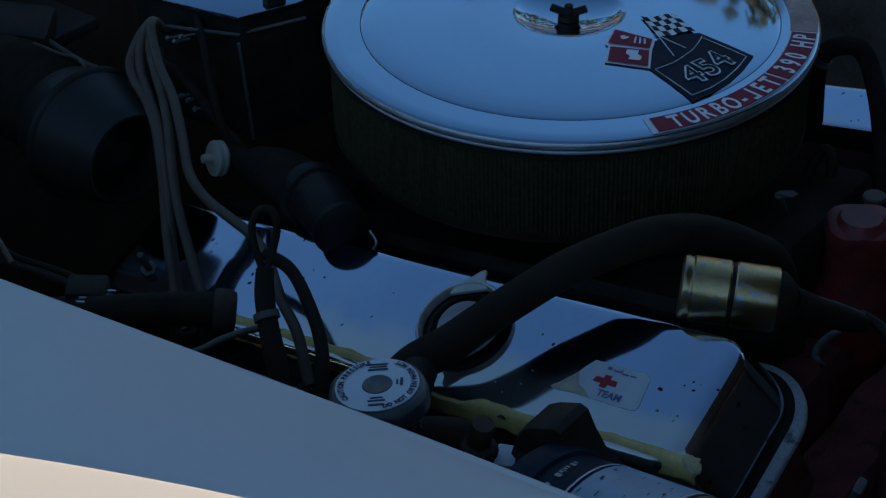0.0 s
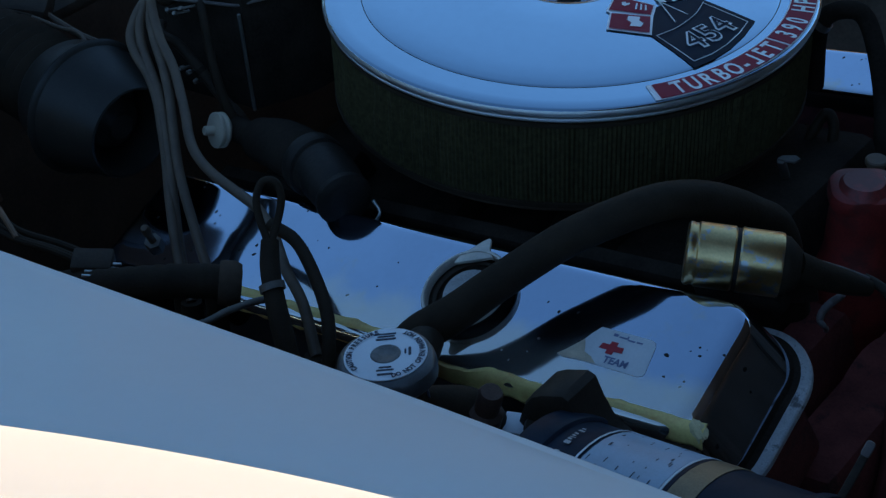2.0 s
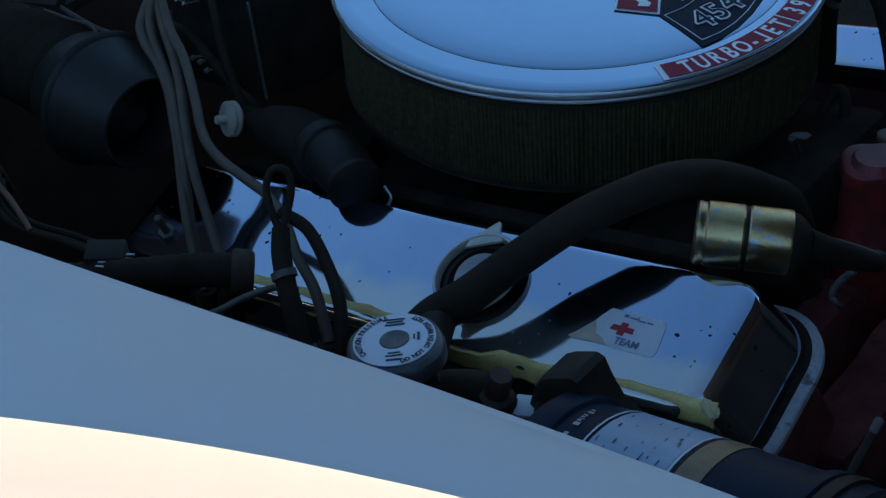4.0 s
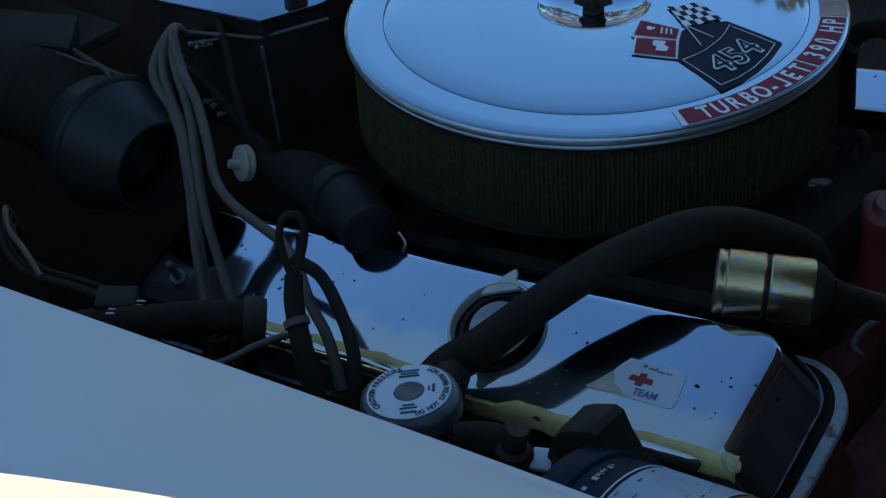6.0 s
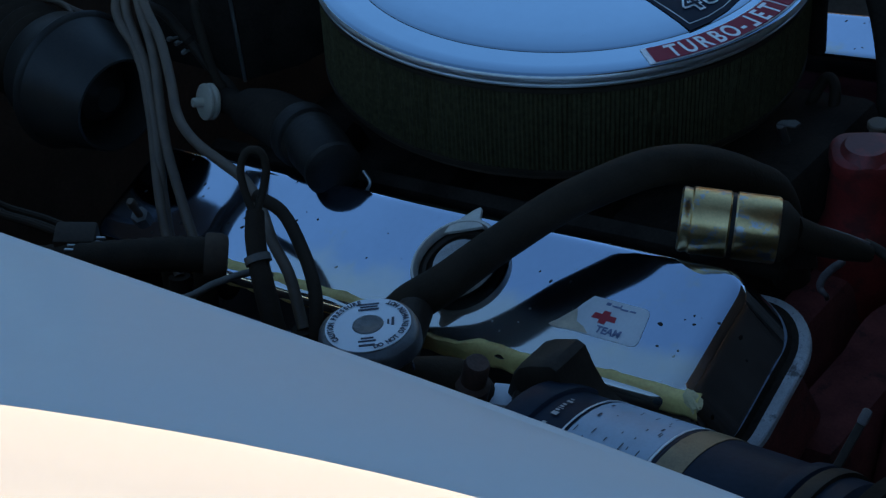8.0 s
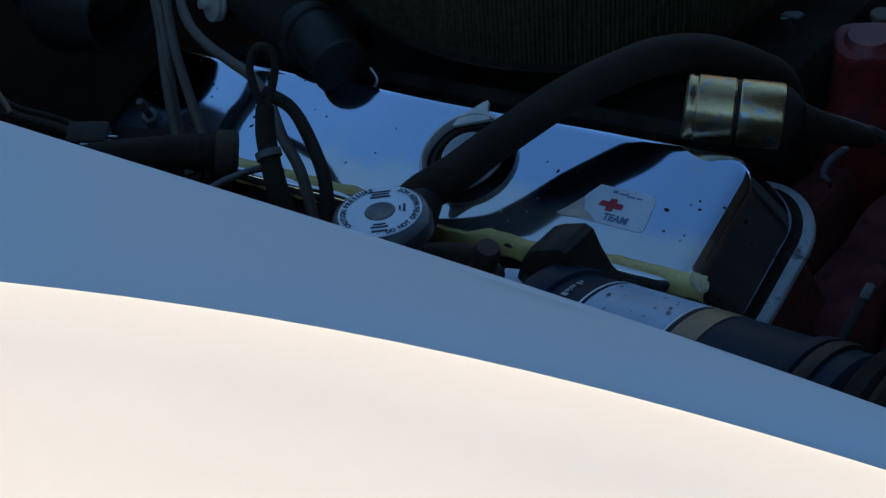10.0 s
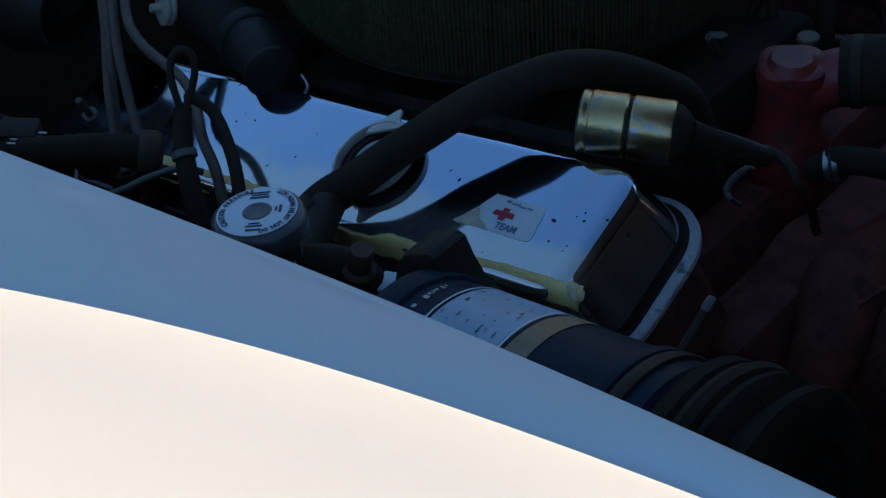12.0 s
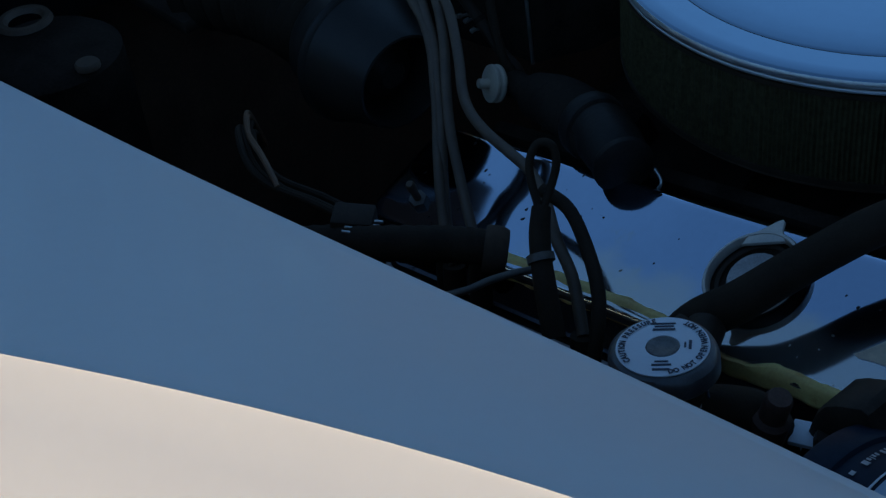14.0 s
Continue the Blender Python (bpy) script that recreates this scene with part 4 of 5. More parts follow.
# ---- solenoid ----
sol = thing("idle_solenoid", "yellow zinc plated solenoid can with a black boot", "solenoid")
SA, SB = Vector((0.236, -0.221, 0.9185)), Vector((0.286, -0.194, 0.9135))
SM = along(SA, SB)
part("can", lathe([(0, 0.0), (0.0165, 0.0), (0.0180, 0.0012), (0.0182, 0.003), (0.0176, 0.0042), (0.0176, 0.0058), (0.0186, 0.0068), (0.0186, 0.0262), (0.0176, 0.0274), (0.0176, 0.0294), (0.0186, 0.0306), (0.0186, 0.052), (0.0180, 0.0535), (0.0150, 0.054), (0, 0.054)], 56, SM), GOLD_ZINC, sol)
part("groove", lathe([(0.0170, 0.0268), (0.0178, 0.0274), (0.0178, 0.0296), (0.0170, 0.0302)], 48, SM), BLACK_PAINT, sol)
part("end_cap", lathe([(0.0172, 0.0535), (0.0165, 0.057), (0.013, 0.061), (0.010, 0.064), (0, 0.064)], 40, SM), RUBBER, sol)
part("boot", tube([(0.287, -0.190, 0.912), (0.296, -0.174, 0.899), (0.306, -0.157, 0.887), (0.314, -0.145, 0.879)], [0.0095, 0.0086, 0.0072, 0.0050], 18, 6), RUBBER, sol)
part("link_wire", tube([(0.2790, -0.1790, 0.9090), (0.2834, -0.1702, 0.9041), (0.3014, -0.1575, 0.8960), (0.3130, -0.1440, 0.8850)], 0.0012, 8), GREY_STEEL, sol, "thin dull metal wire")
part("lead", tube([(0.3088, -0.1412, 0.8820), (0.3173, -0.1395, 0.8793), (0.3270, -0.1396, 0.8741), (0.3320, -0.1400, 0.8640), (0.3330, -0.1250, 0.8400), (0.325, -0.10, 0.80)], 0.0030, 10), SATIN_BLACK, sol)
fitting = thing("pipe_elbow", "small worn metal pipe elbow on the engine's front", "pipe")
part("elbow", tube([(0.279, -0.104, 0.831), (0.2898, -0.1265, 0.8501), (0.2862, -0.1310, 0.8467), (0.2834, -0.1366, 0.8417), (0.2841, -0.1401, 0.8373), (0.2885, -0.1406, 0.8341), (0.275, -0.110, 0.805)], [0.0020, 0.0024, 0.0026, 0.0023, 0.0016, 0.0016], 12), GREY_STEEL, fitting)
part("bracket", box((0.07, 0.004, 0.05), pose(0.262, -0.185, 0.885, 25, -8, 30), 0.001), SATIN_BLACK, sol)

# ---- water outlet and front of the engine ----
outlet = thing("water_outlet", "red painted thermostat housing with a sender on top", "thermostat housing")
OM = Matrix.Translation((0.238, 0.006, 0.775)) @ Matrix.Rotation(radians(35), 4, "Z")
part("body", lathe([(0, 0.066), (0.014, 0.066), (0.020, 0.060), (0.022, 0.04), (0.023, 0.01), (0.028, 0.004), (0.031, -0.004), (0.031, -0.03), (0.030, -0.10)], 40, OM), ENGINE_RED, outlet)
part("flange", plate(round_rect(0.047, 0.040, 0.015), 0.011, OM @ Matrix.Translation((0, 0, 0.052)) @ Matrix.Rotation(radians(7), 4, "X"), 0.004), ENGINE_RED, outlet)
part("sender", lathe([(0, 0.004), (0.007, 0.004), (0.008, 0.003), (0.008, 0), (0.006, -0.002), (0.006, -0.03)], 20, Matrix.Translation((0.232, 0.036, 0.836))), GREY_RUBBER, outlet, "pale sender cap")
part("neck", tube([(0.238, 0.008, 0.805), (0.26, 0.024, 0.822), (0.29, 0.040, 0.828)], 0.020, 20), ENGINE_RED, outlet)
pump = thing("water_pump", "red painted water pump in mottled dark red", "water pump")
part("body", lathe([(0, 0.05), (0.03, 0.05), (0.045, 0.04), (0.055, 0.02), (0.06, -0.05), (0.07, -0.08)], 40, Matrix.Translation((0.37, -0.06, 0.70)) @ Matrix.Rotation(radians(80), 4, "Y")), DARK_RED, pump)
part("arm", tube([(0.352, -0.15, 0.690), (0.350, -0.115, 0.728), (0.340, -0.08, 0.745), (0.34, -0.03, 0.74), (0.345, 0.05, 0.72)], [0.018, 0.024, 0.030, 0.026, 0.028], 20), DARK_RED, pump)
part("web", plate([(-0.05, -0.006), (0.03, -0.010), (0.045, 0.006), (-0.045, 0.008)], 0.010, Matrix.Translation((0.365, -0.055, 0.752)) @ Matrix.Rotation(radians(80), 4, "Z"), 0.003), DARK_RED, pump)
rad = thing("radiator_hose", "thick black radiator hose held by a dark clamp", "hose")
part("hose", tube([(0.263, 0.030, 0.826), (0.30, 0.047, 0.830), (0.36, 0.072, 0.825), (0.44, 0.09, 0.80), (0.60, 0.11, 0.77)], 0.0245, 22), RUBBER, rad)
part("clamp", lathe([(0.0247, 0), (0.0256, 0), (0.0256, 0.007), (0.0247, 0.007)], 40, along((0.270, 0.033, 0.8265), (0.30, 0.047, 0.830))), SATIN_BLACK, rad)
byp = thing("bypass_hose", "short black bypass hose with a slotted clamp", "hose")
part("hose", tube([(0.29, -0.05, 0.80), (0.310, -0.044, 0.815), (0.345, -0.03, 0.812), (0.40, -0.02, 0.79), (0.45, -0.02, 0.75)], 0.0095, 16), RUBBER, byp)
BC = along((0.303, -0.047, 0.810), (0.322, -0.040, 0.816))
part("clamp", lathe([(0.0098, -0.003), (0.0106, -0.003), (0.0106, 0.006), (0.0098, 0.006)], 28, BC), STEEL, byp)
bm = bmesh.new()
for k in range(7):
    a = 2.2 + 0.25 * k
    box((0.0018, 0.007, 0.0012), BC @ pose(0.0106 * math.cos(a), 0.0106 * math.sin(a), 0.0015, 0, 90, math.degrees(a)), 0.0003, bm, 1)
part("clamp_slots", bm, INK, byp)
vac = thing("vacuum_hose", "black vacuum hose curving behind the air cleaner", "hose")
part("hose", tube([(0.12, 0.16, 0.80), (0.125, 0.15, 0.86), (0.142, 0.155, 0.876), (0.16, 0.158, 0.868), (0.19, 0.13, 0.83), (0.21, 0.10, 0.78)], 0.0072, 14), MATT_BLACK, vac)
part("clamp", lathe([(0.0073, -0.003), (0.0080, -0.003), (0.0080, 0.003), (0.0073, 0.003)], 24, along((0.126, 0.150, 0.862), (0.1335, 0.1525, 0.874))), GRIMY_STEEL, vac)
fuel = thing("fuel_line", "thin black fuel hose", "hose")
part("hose", tube([(0.165, 0.060, 0.812), (0.172, 0.074, 0.836), (0.182, 0.070, 0.828), (0.186, 0.05, 0.80), (0.188, 0.02, 0.77)], 0.004, 10), RUBBER, fuel)
link_rod = thing("throttle_lever", "dull steel throttle lever beside the carburettor", "lever")
part("arm", plate([(-0.008, -0.002), (0.004, -0.0035), (0.008, 0.0), (0.004, 0.0025), (-0.005, 0.0015)], 0.002, Matrix.Translation((0.192, -0.016, 0.853)) @ Matrix.Rotation(radians(25), 4, "Z") @ Matrix.Rotation(radians(20), 4, "X"), 0.0005), GRIMY_STEEL, link_rod)
part("pivot", rod((0.185, -0.005, 0.83), (0.188, -0.02, 0.853), 0.003, 10, 0.0005), GRIMY_STEEL, link_rod)

# ---- ignition shield, wires, rear of the bay ----
shield = thing("ignition_shield", "chrome ignition shield box over the distributor", "ignition shield")
SHM = Matrix.Translation((-0.2184, -0.1264, 0.915))
top = [(0, 0), (0.0202, 0.0441), (0.024, 0.080), (0.03, 0.20), (-0.12, 0.20), (-0.14, 0.01), (-0.1065, -0.0176)]
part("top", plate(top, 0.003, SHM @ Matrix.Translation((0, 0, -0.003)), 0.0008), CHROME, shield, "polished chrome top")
inset = [(-0.002, 0.003), (0.0175, 0.0445), (0.021, 0.080), (0.026, 0.19), (-0.115, 0.19), (-0.135, 0.012), (-0.105, -0.0130)]
# Sides coloured black so they merge with the shade below the chrome top.
part("sides", plate(inset, 0.105, SHM @ Matrix.Translation((0, 0, -0.1085)), 0.002), MATT_BLACK, shield)
part("corner_edge", rod((-0.2210, -0.1270, 0.893), (-0.2130, -0.1320, 0.812), 0.0014, 10, 0.0004), STEEL, shield)
part("latch", box((0.016, 0.012, 0.014), SHM @ pose(0.004, 0.035, 0.004, 0, 0, 68), 0.002), SATIN_BLACK, shield)
for pa, pb in (((-0.2629, -0.1600, 0.9090), (-0.2246, -0.1247, 0.8980)), ((-0.2246, -0.1247, 0.8980), (-0.1900, -0.0832, 0.9047))):
    part("lower_lip", rod(pa, pb, 0.0014, 8, 0.0003), GREY_STEEL, shield, "dull folded edge")

WIRES = (
    ((-0.2439, -0.1890, 0.9276), (-0.2363, -0.1951, 0.9194), (-0.2201, -0.2054, 0.9080), (-0.1993, -0.2149, 0.8980), (-0.1796, -0.2277, 0.8897), (-0.1605, -0.2416, 0.8822), (-0.1442, -0.2544, 0.8760), (-0.1263, -0.2646, 0.8732), (-0.1048, -0.2714, 0.8706), (-0.0780, -0.2762, 0.8693), (-0.0513, -0.2822, 0.8690), (-0.0240, -0.2960, 0.8690), (0.012, -0.321, 0.871), (0.039, -0.335, 0.865), (0.061, -0.350, 0.845)),
    ((-0.2482, -0.1886, 0.9243), (-0.2404, -0.1959, 0.9161), (-0.2233, -0.2080, 0.9057), (-0.2056, -0.2186, 0.8952), (-0.1874, -0.2319, 0.8842), (-0.1691, -0.2478, 0.8727), (-0.1550, -0.2600, 0.8605), (-0.1393, -0.2719, 0.8493), (-0.1183, -0.2853, 0.8368), (-0.0960, -0.2990, 0.8240), (-0.0740, -0.3110, 0.8100)),
    ((-0.2481, -0.1911, 0.9234), (-0.2429, -0.2028, 0.9150), (-0.2329, -0.2134, 0.9049), (-0.2149, -0.2235, 0.8943), (-0.1954, -0.2343, 0.8825), (-0.1773, -0.2484, 0.8699), (-0.1617, -0.2612, 0.8585), (-0.1450, -0.2766, 0.8447), (-0.1272, -0.2925, 0.8274), (-0.1080, -0.3080, 0.8120), (-0.0900, -0.3200, 0.7980)),
    ((-0.2491, -0.1937, 0.9223), (-0.2473, -0.2050, 0.9146), (-0.2408, -0.2158, 0.9082), (-0.2296, -0.2226, 0.9007), (-0.2139, -0.2271, 0.8916), (-0.1960, -0.2367, 0.8811), (-0.1797, -0.2495, 0.8695), (-0.1655, -0.2613, 0.8571), (-0.1442, -0.2808, 0.8425), (-0.1230, -0.2990, 0.8270), (-0.1030, -0.3140, 0.8110)),
)
for pts in WIRES:
    w = thing("plug_wire", "grey-black spark plug wire from the ignition shield", "spark plug wire", "spark plug wires")
    part("wire", tube([(-0.285, -0.120, 0.890), (-0.270, -0.155, 0.902), (-0.256, -0.176, 0.922), *pts], 0.0036, 12), GREY_RUBBER, w)
    e = Vector(pts[-1])
    part("boot", tube([e, e + Vector((0.004, -0.006, -0.035))], 0.0075, 12, 4), RUBBER, w)
ground_lead = thing("strap_lead", "black lead bowing down beside the plug wires", "wire")
part("wire", tube([(-0.011, -0.309, 0.889), (0.010, -0.308, 0.884), (0.035, -0.319, 0.875), (0.058, -0.334, 0.865), (0.070, -0.348, 0.850), (0.074, -0.36, 0.82)], 0.0042, 10), RUBBER, ground_lead)
coil = thing("coil_lead", "thin dark lead crossing under the ignition shield", "wire")
part("wire", tube([(-0.262, -0.13, 0.905), (-0.235, -0.150, 0.898), (-0.215, -0.165, 0.872), (-0.198, -0.172, 0.842), (-0.18, -0.17, 0.81)], 0.0035, 10), RUBBER, coil)

breather = thing("breather_hose", "thin dark hose hanging under the ignition shield", "hose")
part("hose", tube([(-0.268, -0.165, 0.888), (-0.2511, -0.1796, 0.8906), (-0.2409, -0.1731, 0.8817), (-0.2249, -0.1692, 0.8626), (-0.2056, -0.1663, 0.8404), (-0.1952, -0.1635, 0.8307), (-0.188, -0.16, 0.81)], 0.0040, 12), SATIN_BLACK, breather)
part("clip", lathe([(0.0043, -0.002), (0.0050, -0.002), (0.0050, 0.002), (0.0043, 0.002)], 20, along((-0.2249, -0.1692, 0.8626), (-0.2056, -0.1663, 0.8404))), MATT_BLACK, breather)
for k, (x, y, z) in enumerate(((-0.2567, -0.1652, 0.9028), (-0.2527, -0.1623, 0.8999), (-0.2506, -0.1573, 0.9025), (-0.2385, -0.1761, 0.8637), (-0.2341, -0.1736, 0.8602), (-0.2287, -0.1728, 0.8539))):
    stud = thing("terminal_stud", "tiny dull metal terminal under the ignition shield", "terminal", "terminals")
    part("nut", lathe([(0, 0.002), (0.0014, 0.002), (0.0020, 0.0012), (0.0020, -0.002)], 6, pose(x, y, z, 40 + 12 * k, 15, 0)), STUD_METAL, stud)
    part("shank", rod((x, y, z), (x + 0.003, y + 0.012, z - 0.002), 0.0011, 8, 0.0002), STUD_METAL, stud)

blower = thing("heater_blower", "black heater blower housing with a ribbed duct", "blower")
BA, BB = Vector((-0.2888, -0.2300, 0.8384)), Vector((-0.2344, -0.2346, 0.8366))
BM = along(BA, BB)
BLOWER_BLACK = mat("moulded_black_plastic", (0.030, 0.025, 0.020), 0.42, 0.0, 0.25, 40, 0.06, 260, spec=0.30)
part("housing", lathe([(0.020, -0.034), (0.0425, -0.034), (0.0450, -0.030), (0.0470, -0.005), (0.0545, -0.003), (0.0555, -0.001), (0.0545, 0.001), (0.0515, 0.0025), (0.0490, 0.010), (0.0430, 0.030), (0.0380, 0.048), (0.0362, 0.0525), (0.0345, 0.0530), (0.0335, 0.0500), (0.0320, 0.012), (0, 0.008)], 64, BM), BLOWER_BLACK, blower)
part("motor", lathe([(0, 0.040), (0.010, 0.040), (0.012, 0.036), (0.020, 0.032), (0.022, 0.012)], 32, BM), BLACK_PAINT, blower)
part("duct", tube([BA + Vector((-0.028, 0.001, 0.001)), BA + Vector((-0.07, 0.004, 0.006)), BA + Vector((-0.12, 0.002, 0.008)), BA + Vector((-0.20, -0.01, 0.0))], 0.036, 28, 22, None, 0.0028, 11), RUBBER, blower, "ribbed black duct")
wiper = thing("wiper_motor", "dark grey wiper motor cover on the firewall", "wiper motor")
part("cover", box((0.10, 0.055, 0.030), pose(-0.475, -0.178, 0.852, 4, 12, 42), 0.006), SATIN_BLACK, wiper)
part("gearbox", lathe([(0, 0.02), (0.026, 0.02), (0.030, 0.016), (0.032, -0.02)], 32, Matrix.Translation((-0.505, -0.21, 0.84))), SATIN_BLACK, wiper)
part("shelf", box((0.14, 0.20, 0.012), pose(-0.53, -0.18, 0.82), 0.003), SATIN_BLACK, wiper)
lead = thing("wiper_lead", "thin dark lead from the wiper motor", "wire")
part("wire", tube([(-0.43, -0.157, 0.845), (-0.40, -0.150, 0.832), (-0.365, -0.155, 0.836), (-0.335, -0.17, 0.85), (-0.31, -0.175, 0.84)], 0.003, 8), GREY_RUBBER, lead)

for pts in (((-0.44, -0.192, 0.862), (-0.40, -0.190, 0.866), (-0.37, -0.188, 0.865), (-0.33, -0.195, 0.872), (-0.30, -0.21, 0.85)), ((-0.45, -0.196, 0.858), (-0.42, -0.193, 0.860), (-0.40, -0.190, 0.853), (-0.37, -0.198, 0.859), (-0.34, -0.22, 0.85))):
    fan = thing("blower_lead", "thin grey-brown lead running to the heater blower", "wire", "blower leads")
    part("wire", tube(pts, 0.0016, 8), GREY_RUBBER, fan)
    part("terminal", rod(pts[0], pts[1], 0.0024, 10, 0.0004), RUBBER, fan)
plug = thing("plug_terminal", "small pale spark plug tip among the wires", "spark plug")
part("tip", lathe([(0, 0.006), (0.0022, 0.0055), (0.0032, 0.003), (0.0034, -0.003), (0.0026, -0.006), (0.0026, -0.02)], 16, pose(-0.129, -0.317, 0.840, 25, 20, 0)), GREY_RUBBER, plug)
part("hex", lathe([(0, -0.018), (0.006, -0.018), (0.0065, -0.02), (0.0065, -0.03)], 6, pose(-0.129, -0.317, 0.840, 25, 20, 0)), GRIMY_STEEL, plug)

check = thing("check_valve", "white plastic check valve on a black air tube", "valve")
NA, NB = Vector((-0.1945, -0.196, 0.8335)), Vector((-0.187, -0.174, 0.826))
NM = along(NA, NB)
part("nipple", lathe([(0, -0.004), (0.003, -0.004), (0.0036, -0.003), (0.0036, 0.006)], 18, NM), WHITE_PLASTIC, check)
part("disc", lathe([(0, 0.004), (0.0115, 0.004), (0.0135, 0.0052), (0.0138, 0.0068), (0.0128, 0.008), (0.0128, 0.0092), (0.0138, 0.0104), (0.0135, 0.012), (0.0105, 0.0145), (0.005, 0.016), (0.0045, 0.022), (0, 0.022)], 36, NM), WHITE_PLASTIC, check, "aged white plastic disc")
air = thing("air_tube", "black air valve with stepped rubber elbow", "air valve")
part("pipe", tube([(-0.187, -0.174, 0.826), (-0.165, -0.181, 0.832), (-0.14, -0.188, 0.838)], 0.010, 18), MATT_BLACK, air)
part("elbow", tube([(-0.148, -0.186, 0.837), (-0.118, -0.193, 0.846), (-0.085, -0.203, 0.853), (-0.055, -0.214, 0.857)], [0.0165, 0.0195, 0.0205, 0.0205], 26, 8), MATT_BLACK, air)
part("collar", lathe([(0.0202, 0), (0.0222, 0.001), (0.0230, 0.004), (0.0230, 0.010), (0.0222, 0.013), (0.0202, 0.014)], 40, along((-0.078, -0.206, 0.855), (-0.055, -0.214, 0.857))), BLACK_PAINT, air)
part("valve_body", tube([(-0.062, -0.211, 0.857), (-0.042, -0.220, 0.858), (-0.026, -0.228, 0.857)], [0.0205, 0.0200, 0.0185], 30, 8), BLACK_PAINT, air)
part("valve_end", lathe([(0.0185, -0.002), (0.0198, 0.0), (0.0198, 0.004), (0.016, 0.007), (0.010, 0.0075), (0, 0.0075)], 36, along((-0.027, -0.2275, 0.857), (-0.012, -0.235, 0.856))), BLACK_PAINT, air)
part("clip", tube([(-0.012, -0.214, 0.852), (-0.005, -0.216, 0.846), (-0.006, -0.222, 0.838), (0.004, -0.226, 0.836)], 0.0012, 8), STEEL, air, "bright wire clip")

# strap with loop, holding the wires
strap = thing("wire_strap", "black rubber strap with a loop, tied round the wires", "strap")
part("loop", tube([(0.014, -0.333, 0.898), (0.003, -0.328, 0.910), (-0.003, -0.323, 0.920), (-0.003, -0.316, 0.928), (0.003, -0.311, 0.927), (0.007, -0.312, 0.918), (0.009, -0.318, 0.908), (0.014, -0.331, 0.899)], 0.0025, 10, 6), RUBBER, strap)
part("stem", tube([(0.013, -0.331, 0.900), (0.020, -0.340, 0.890), (0.030, -0.349, 0.880), (0.041, -0.357, 0.868), (0.055, -0.366, 0.850)], [0.0055, 0.0062, 0.0062, 0.0066, 0.0066], 12), RUBBER, strap)
part("band", lathe([(0.0072, -0.0022), (0.0080, -0.0022), (0.0080, 0.0022), (0.0072, 0.0022)], 24, along((0.0285, -0.348, 0.8815), (0.035, -0.352, 0.875))), GRIMY_STEEL, strap, "dull clip band")
low = thing("heater_hose", "wrapped black heater hose along the inner wing", "hose")
part("hose", tube([(-0.150, -0.425, 0.846), (-0.110, -0.404, 0.856), (-0.073, -0.383, 0.861), (-0.045, -0.358, 0.860), (-0.026, -0.341, 0.857)], [0.0085, 0.0100, 0.0108, 0.0112, 0.0112], 20, 14, None, 0.0004, 17), RUBBER, low, "wrapped black hose")
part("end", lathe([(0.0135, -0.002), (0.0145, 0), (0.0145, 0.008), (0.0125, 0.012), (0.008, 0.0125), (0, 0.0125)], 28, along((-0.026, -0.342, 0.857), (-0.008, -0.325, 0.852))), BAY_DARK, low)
rodt = thing("brake_pipe", "thin grey metal pipe beside the heater hose", "pipe")
part("pipe", tube([(-0.06, -0.425, 0.838), (-0.015, -0.378, 0.851), (-0.003, -0.358, 0.856), (0.009, -0.340, 0.858), (0.014, -0.328, 0.850)], 0.0024, 10), GRIMY_STEEL, rodt)
har = thing("wiring_harness", "dark wiring harness with loose connectors", "wiring")
for k, off in enumerate(((0, 0, 0), (0.006, 0.004, -0.004), (-0.004, 0.007, -0.002), (0.002, -0.004, 0.003))):
    part("wire", tube([Vector(p) + Vector(off) * (0.6 + 0.25 * k) for p in ((-0.30, -0.33, 0.80), (-0.262, -0.352, 0.846), (-0.228, -0.374, 0.868), (-0.195, -0.390, 0.869), (-0.165, -0.395, 0.868), (-0.131, -0.385, 0.864), (-0.101, -0.382, 0.862), (-0.072, -0.384, 0.856))], 0.0024, 9), RUBBER, har)
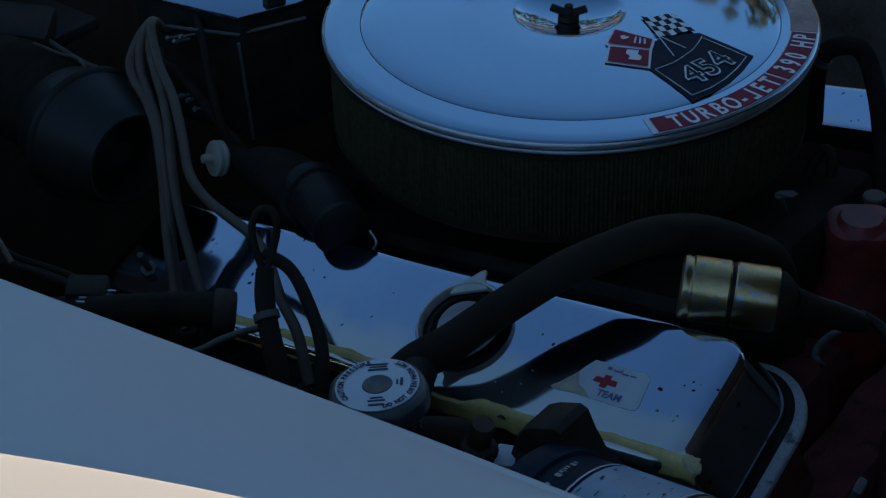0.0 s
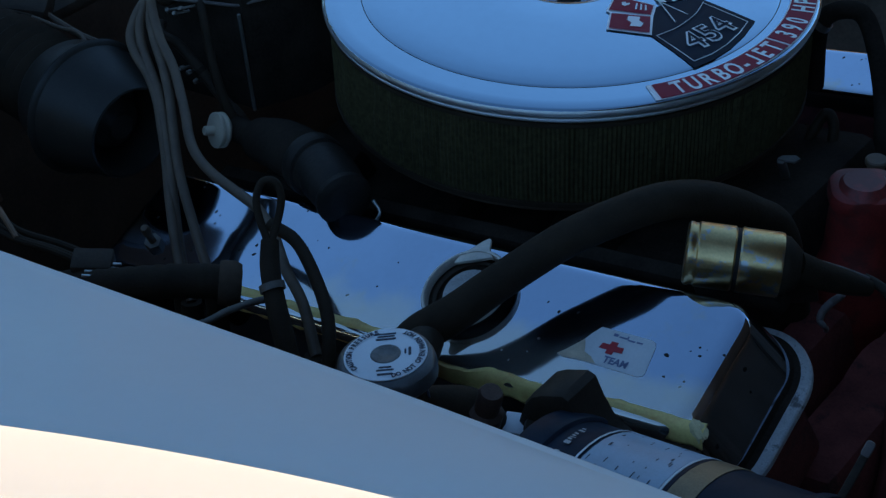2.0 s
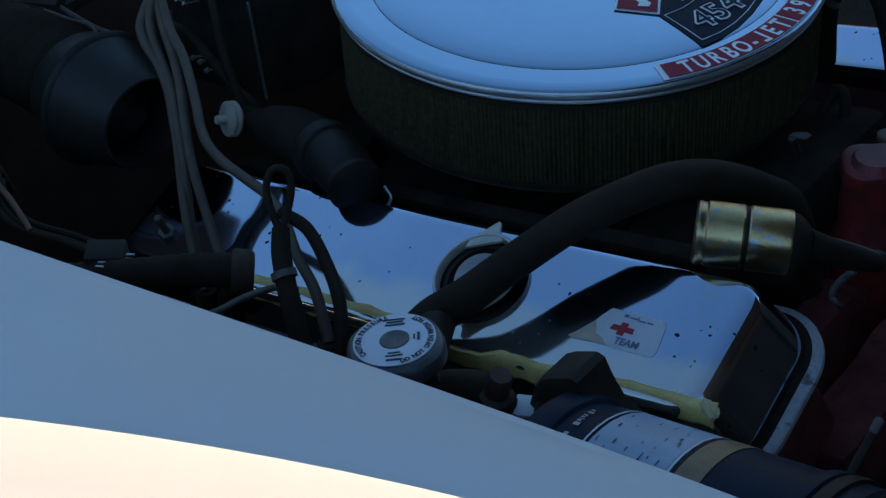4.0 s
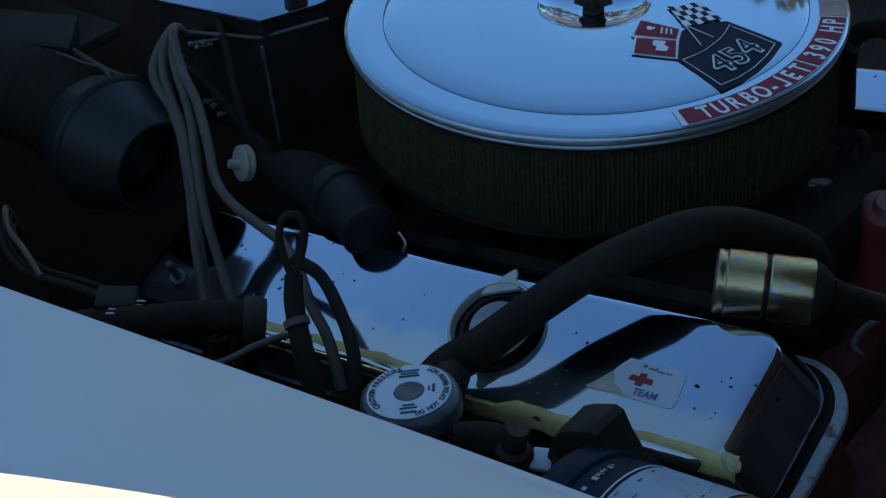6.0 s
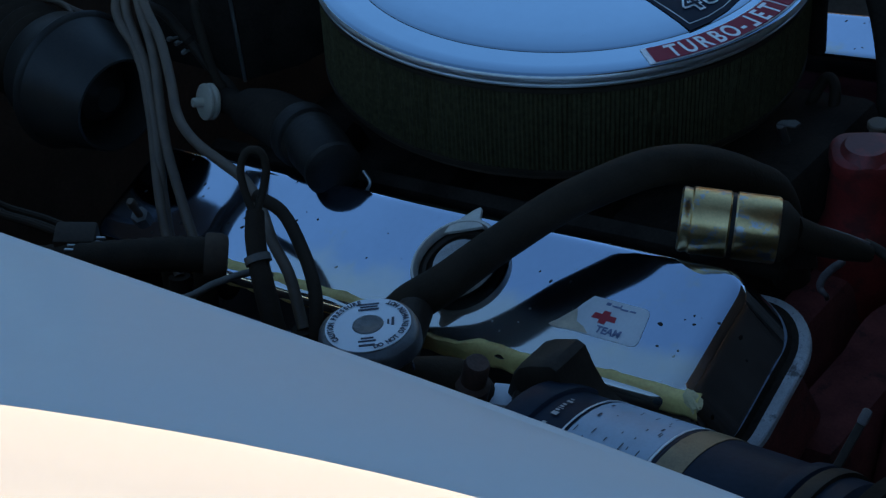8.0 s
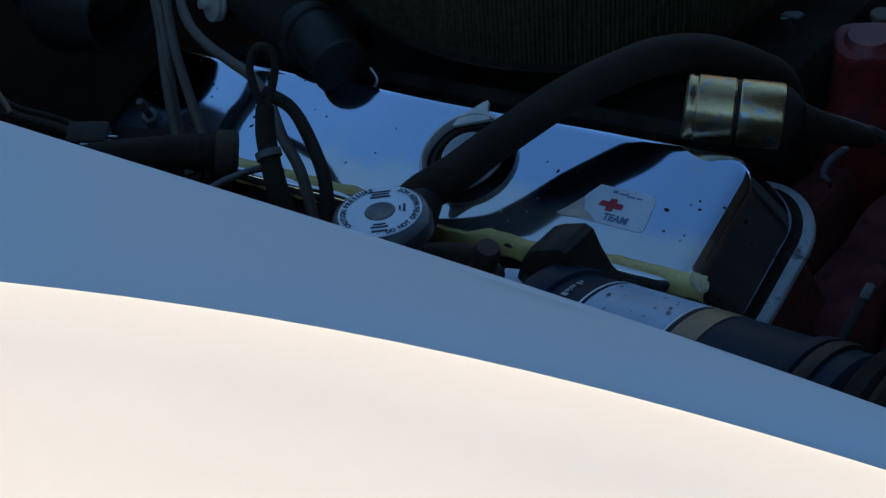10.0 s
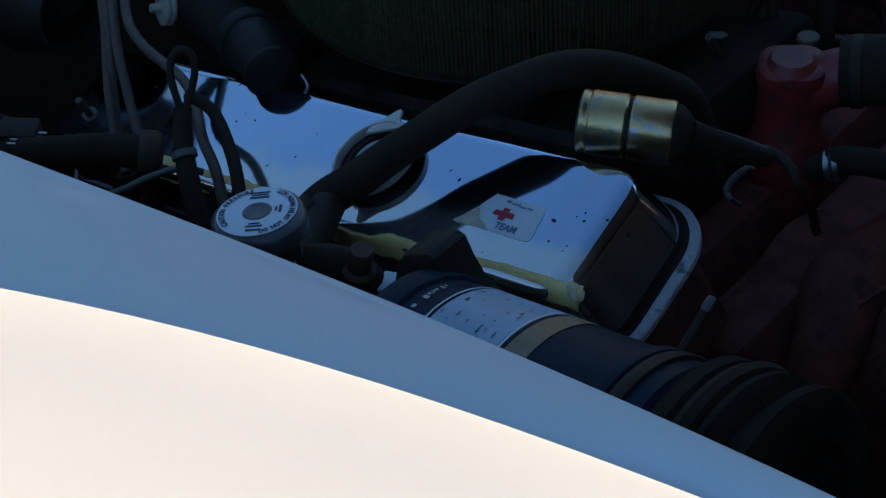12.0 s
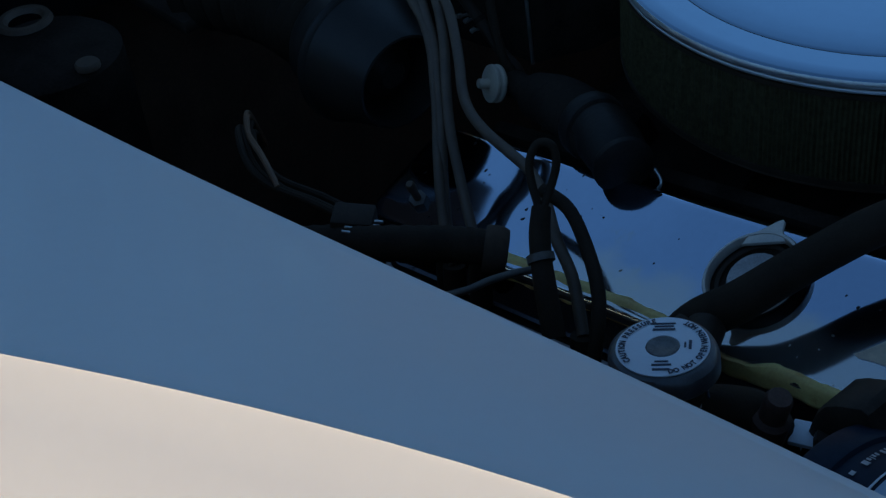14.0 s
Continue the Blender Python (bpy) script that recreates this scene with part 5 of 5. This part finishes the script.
for k in range(2):
    part("wire", tube([Vector(p) + Vector((0.006, -0.003, 0.001)) * k for p in ((-0.29, -0.325, 0.81), (-0.256, -0.352, 0.862), (-0.222, -0.374, 0.872), (-0.185, -0.388, 0.878), (-0.160, -0.396, 0.872))], 0.0018, 8), mat("brown_wire_jacket", (0.16, 0.085, 0.04), 0.5, 0, 0.3, 60), har, "thin brown wire")
part("connector", box((0.026, 0.018, 0.014), pose(-0.098, -0.384, 0.866, 10, 5, 40), 0.002), SATIN_BLACK, har)
bm = bmesh.new()
for k in range(4):
    box((0.020, 0.0018, 0.0018), pose(-0.084 - 0.002 * k, -0.392 + 0.004 * k, 0.868, 0, 8, 40), 0.0004, bm, 1)
part("terminals", bm, STEEL, har)
bolt = thing("bracket_bolt", "rusty brown bolt standing beside the compressor", "bolt")
part("shank", lathe([(0, 0.014), (0.0055, 0.014), (0.0065, 0.012), (0.0065, 0.0), (0.009, -0.002), (0.009, -0.02)], 16, Matrix.Translation((0.228, -0.392, 0.922)) @ Matrix.Rotation(radians(15), 4, "Y")), mat("rusty_brown", (0.09, 0.05, 0.035), 0.7, 0.2, 0.4, 60, 0.3, 250), bolt)
tag = thing("pale_bracket", "pale aluminium bracket end below the compressor mount", "bracket")
part("tab", box((0.012, 0.014, 0.003), pose(0.2335, -0.3765, 0.903, 8, 0, 25), 0.0008), LABEL_WHITE, tag)
# rear of the bay on the near side
rearcap = thing("reservoir", "dark washer reservoir with a pale filler ring", "reservoir")
part("body", lathe([(0, 0.0), (0.05, 0.0), (0.058, -0.006), (0.06, -0.14)], 32, Matrix.Translation((-0.455, -0.40, 0.86))), MATT_BLACK, rearcap)
part("ring", lathe([(0.013, 0.0), (0.016, 0.004), (0.020, 0.004), (0.022, 0.0)], 32, Matrix.Translation((-0.503, -0.389, 0.861))), GREY_RUBBER, rearcap, "dull grey ring")
part("button", lathe([(0, 0.003), (0.008, 0.003), (0.0095, 0.001), (0.0095, -0.002)], 24, Matrix.Translation((-0.405, -0.391, 0.861))), GREY_RUBBER, rearcap)
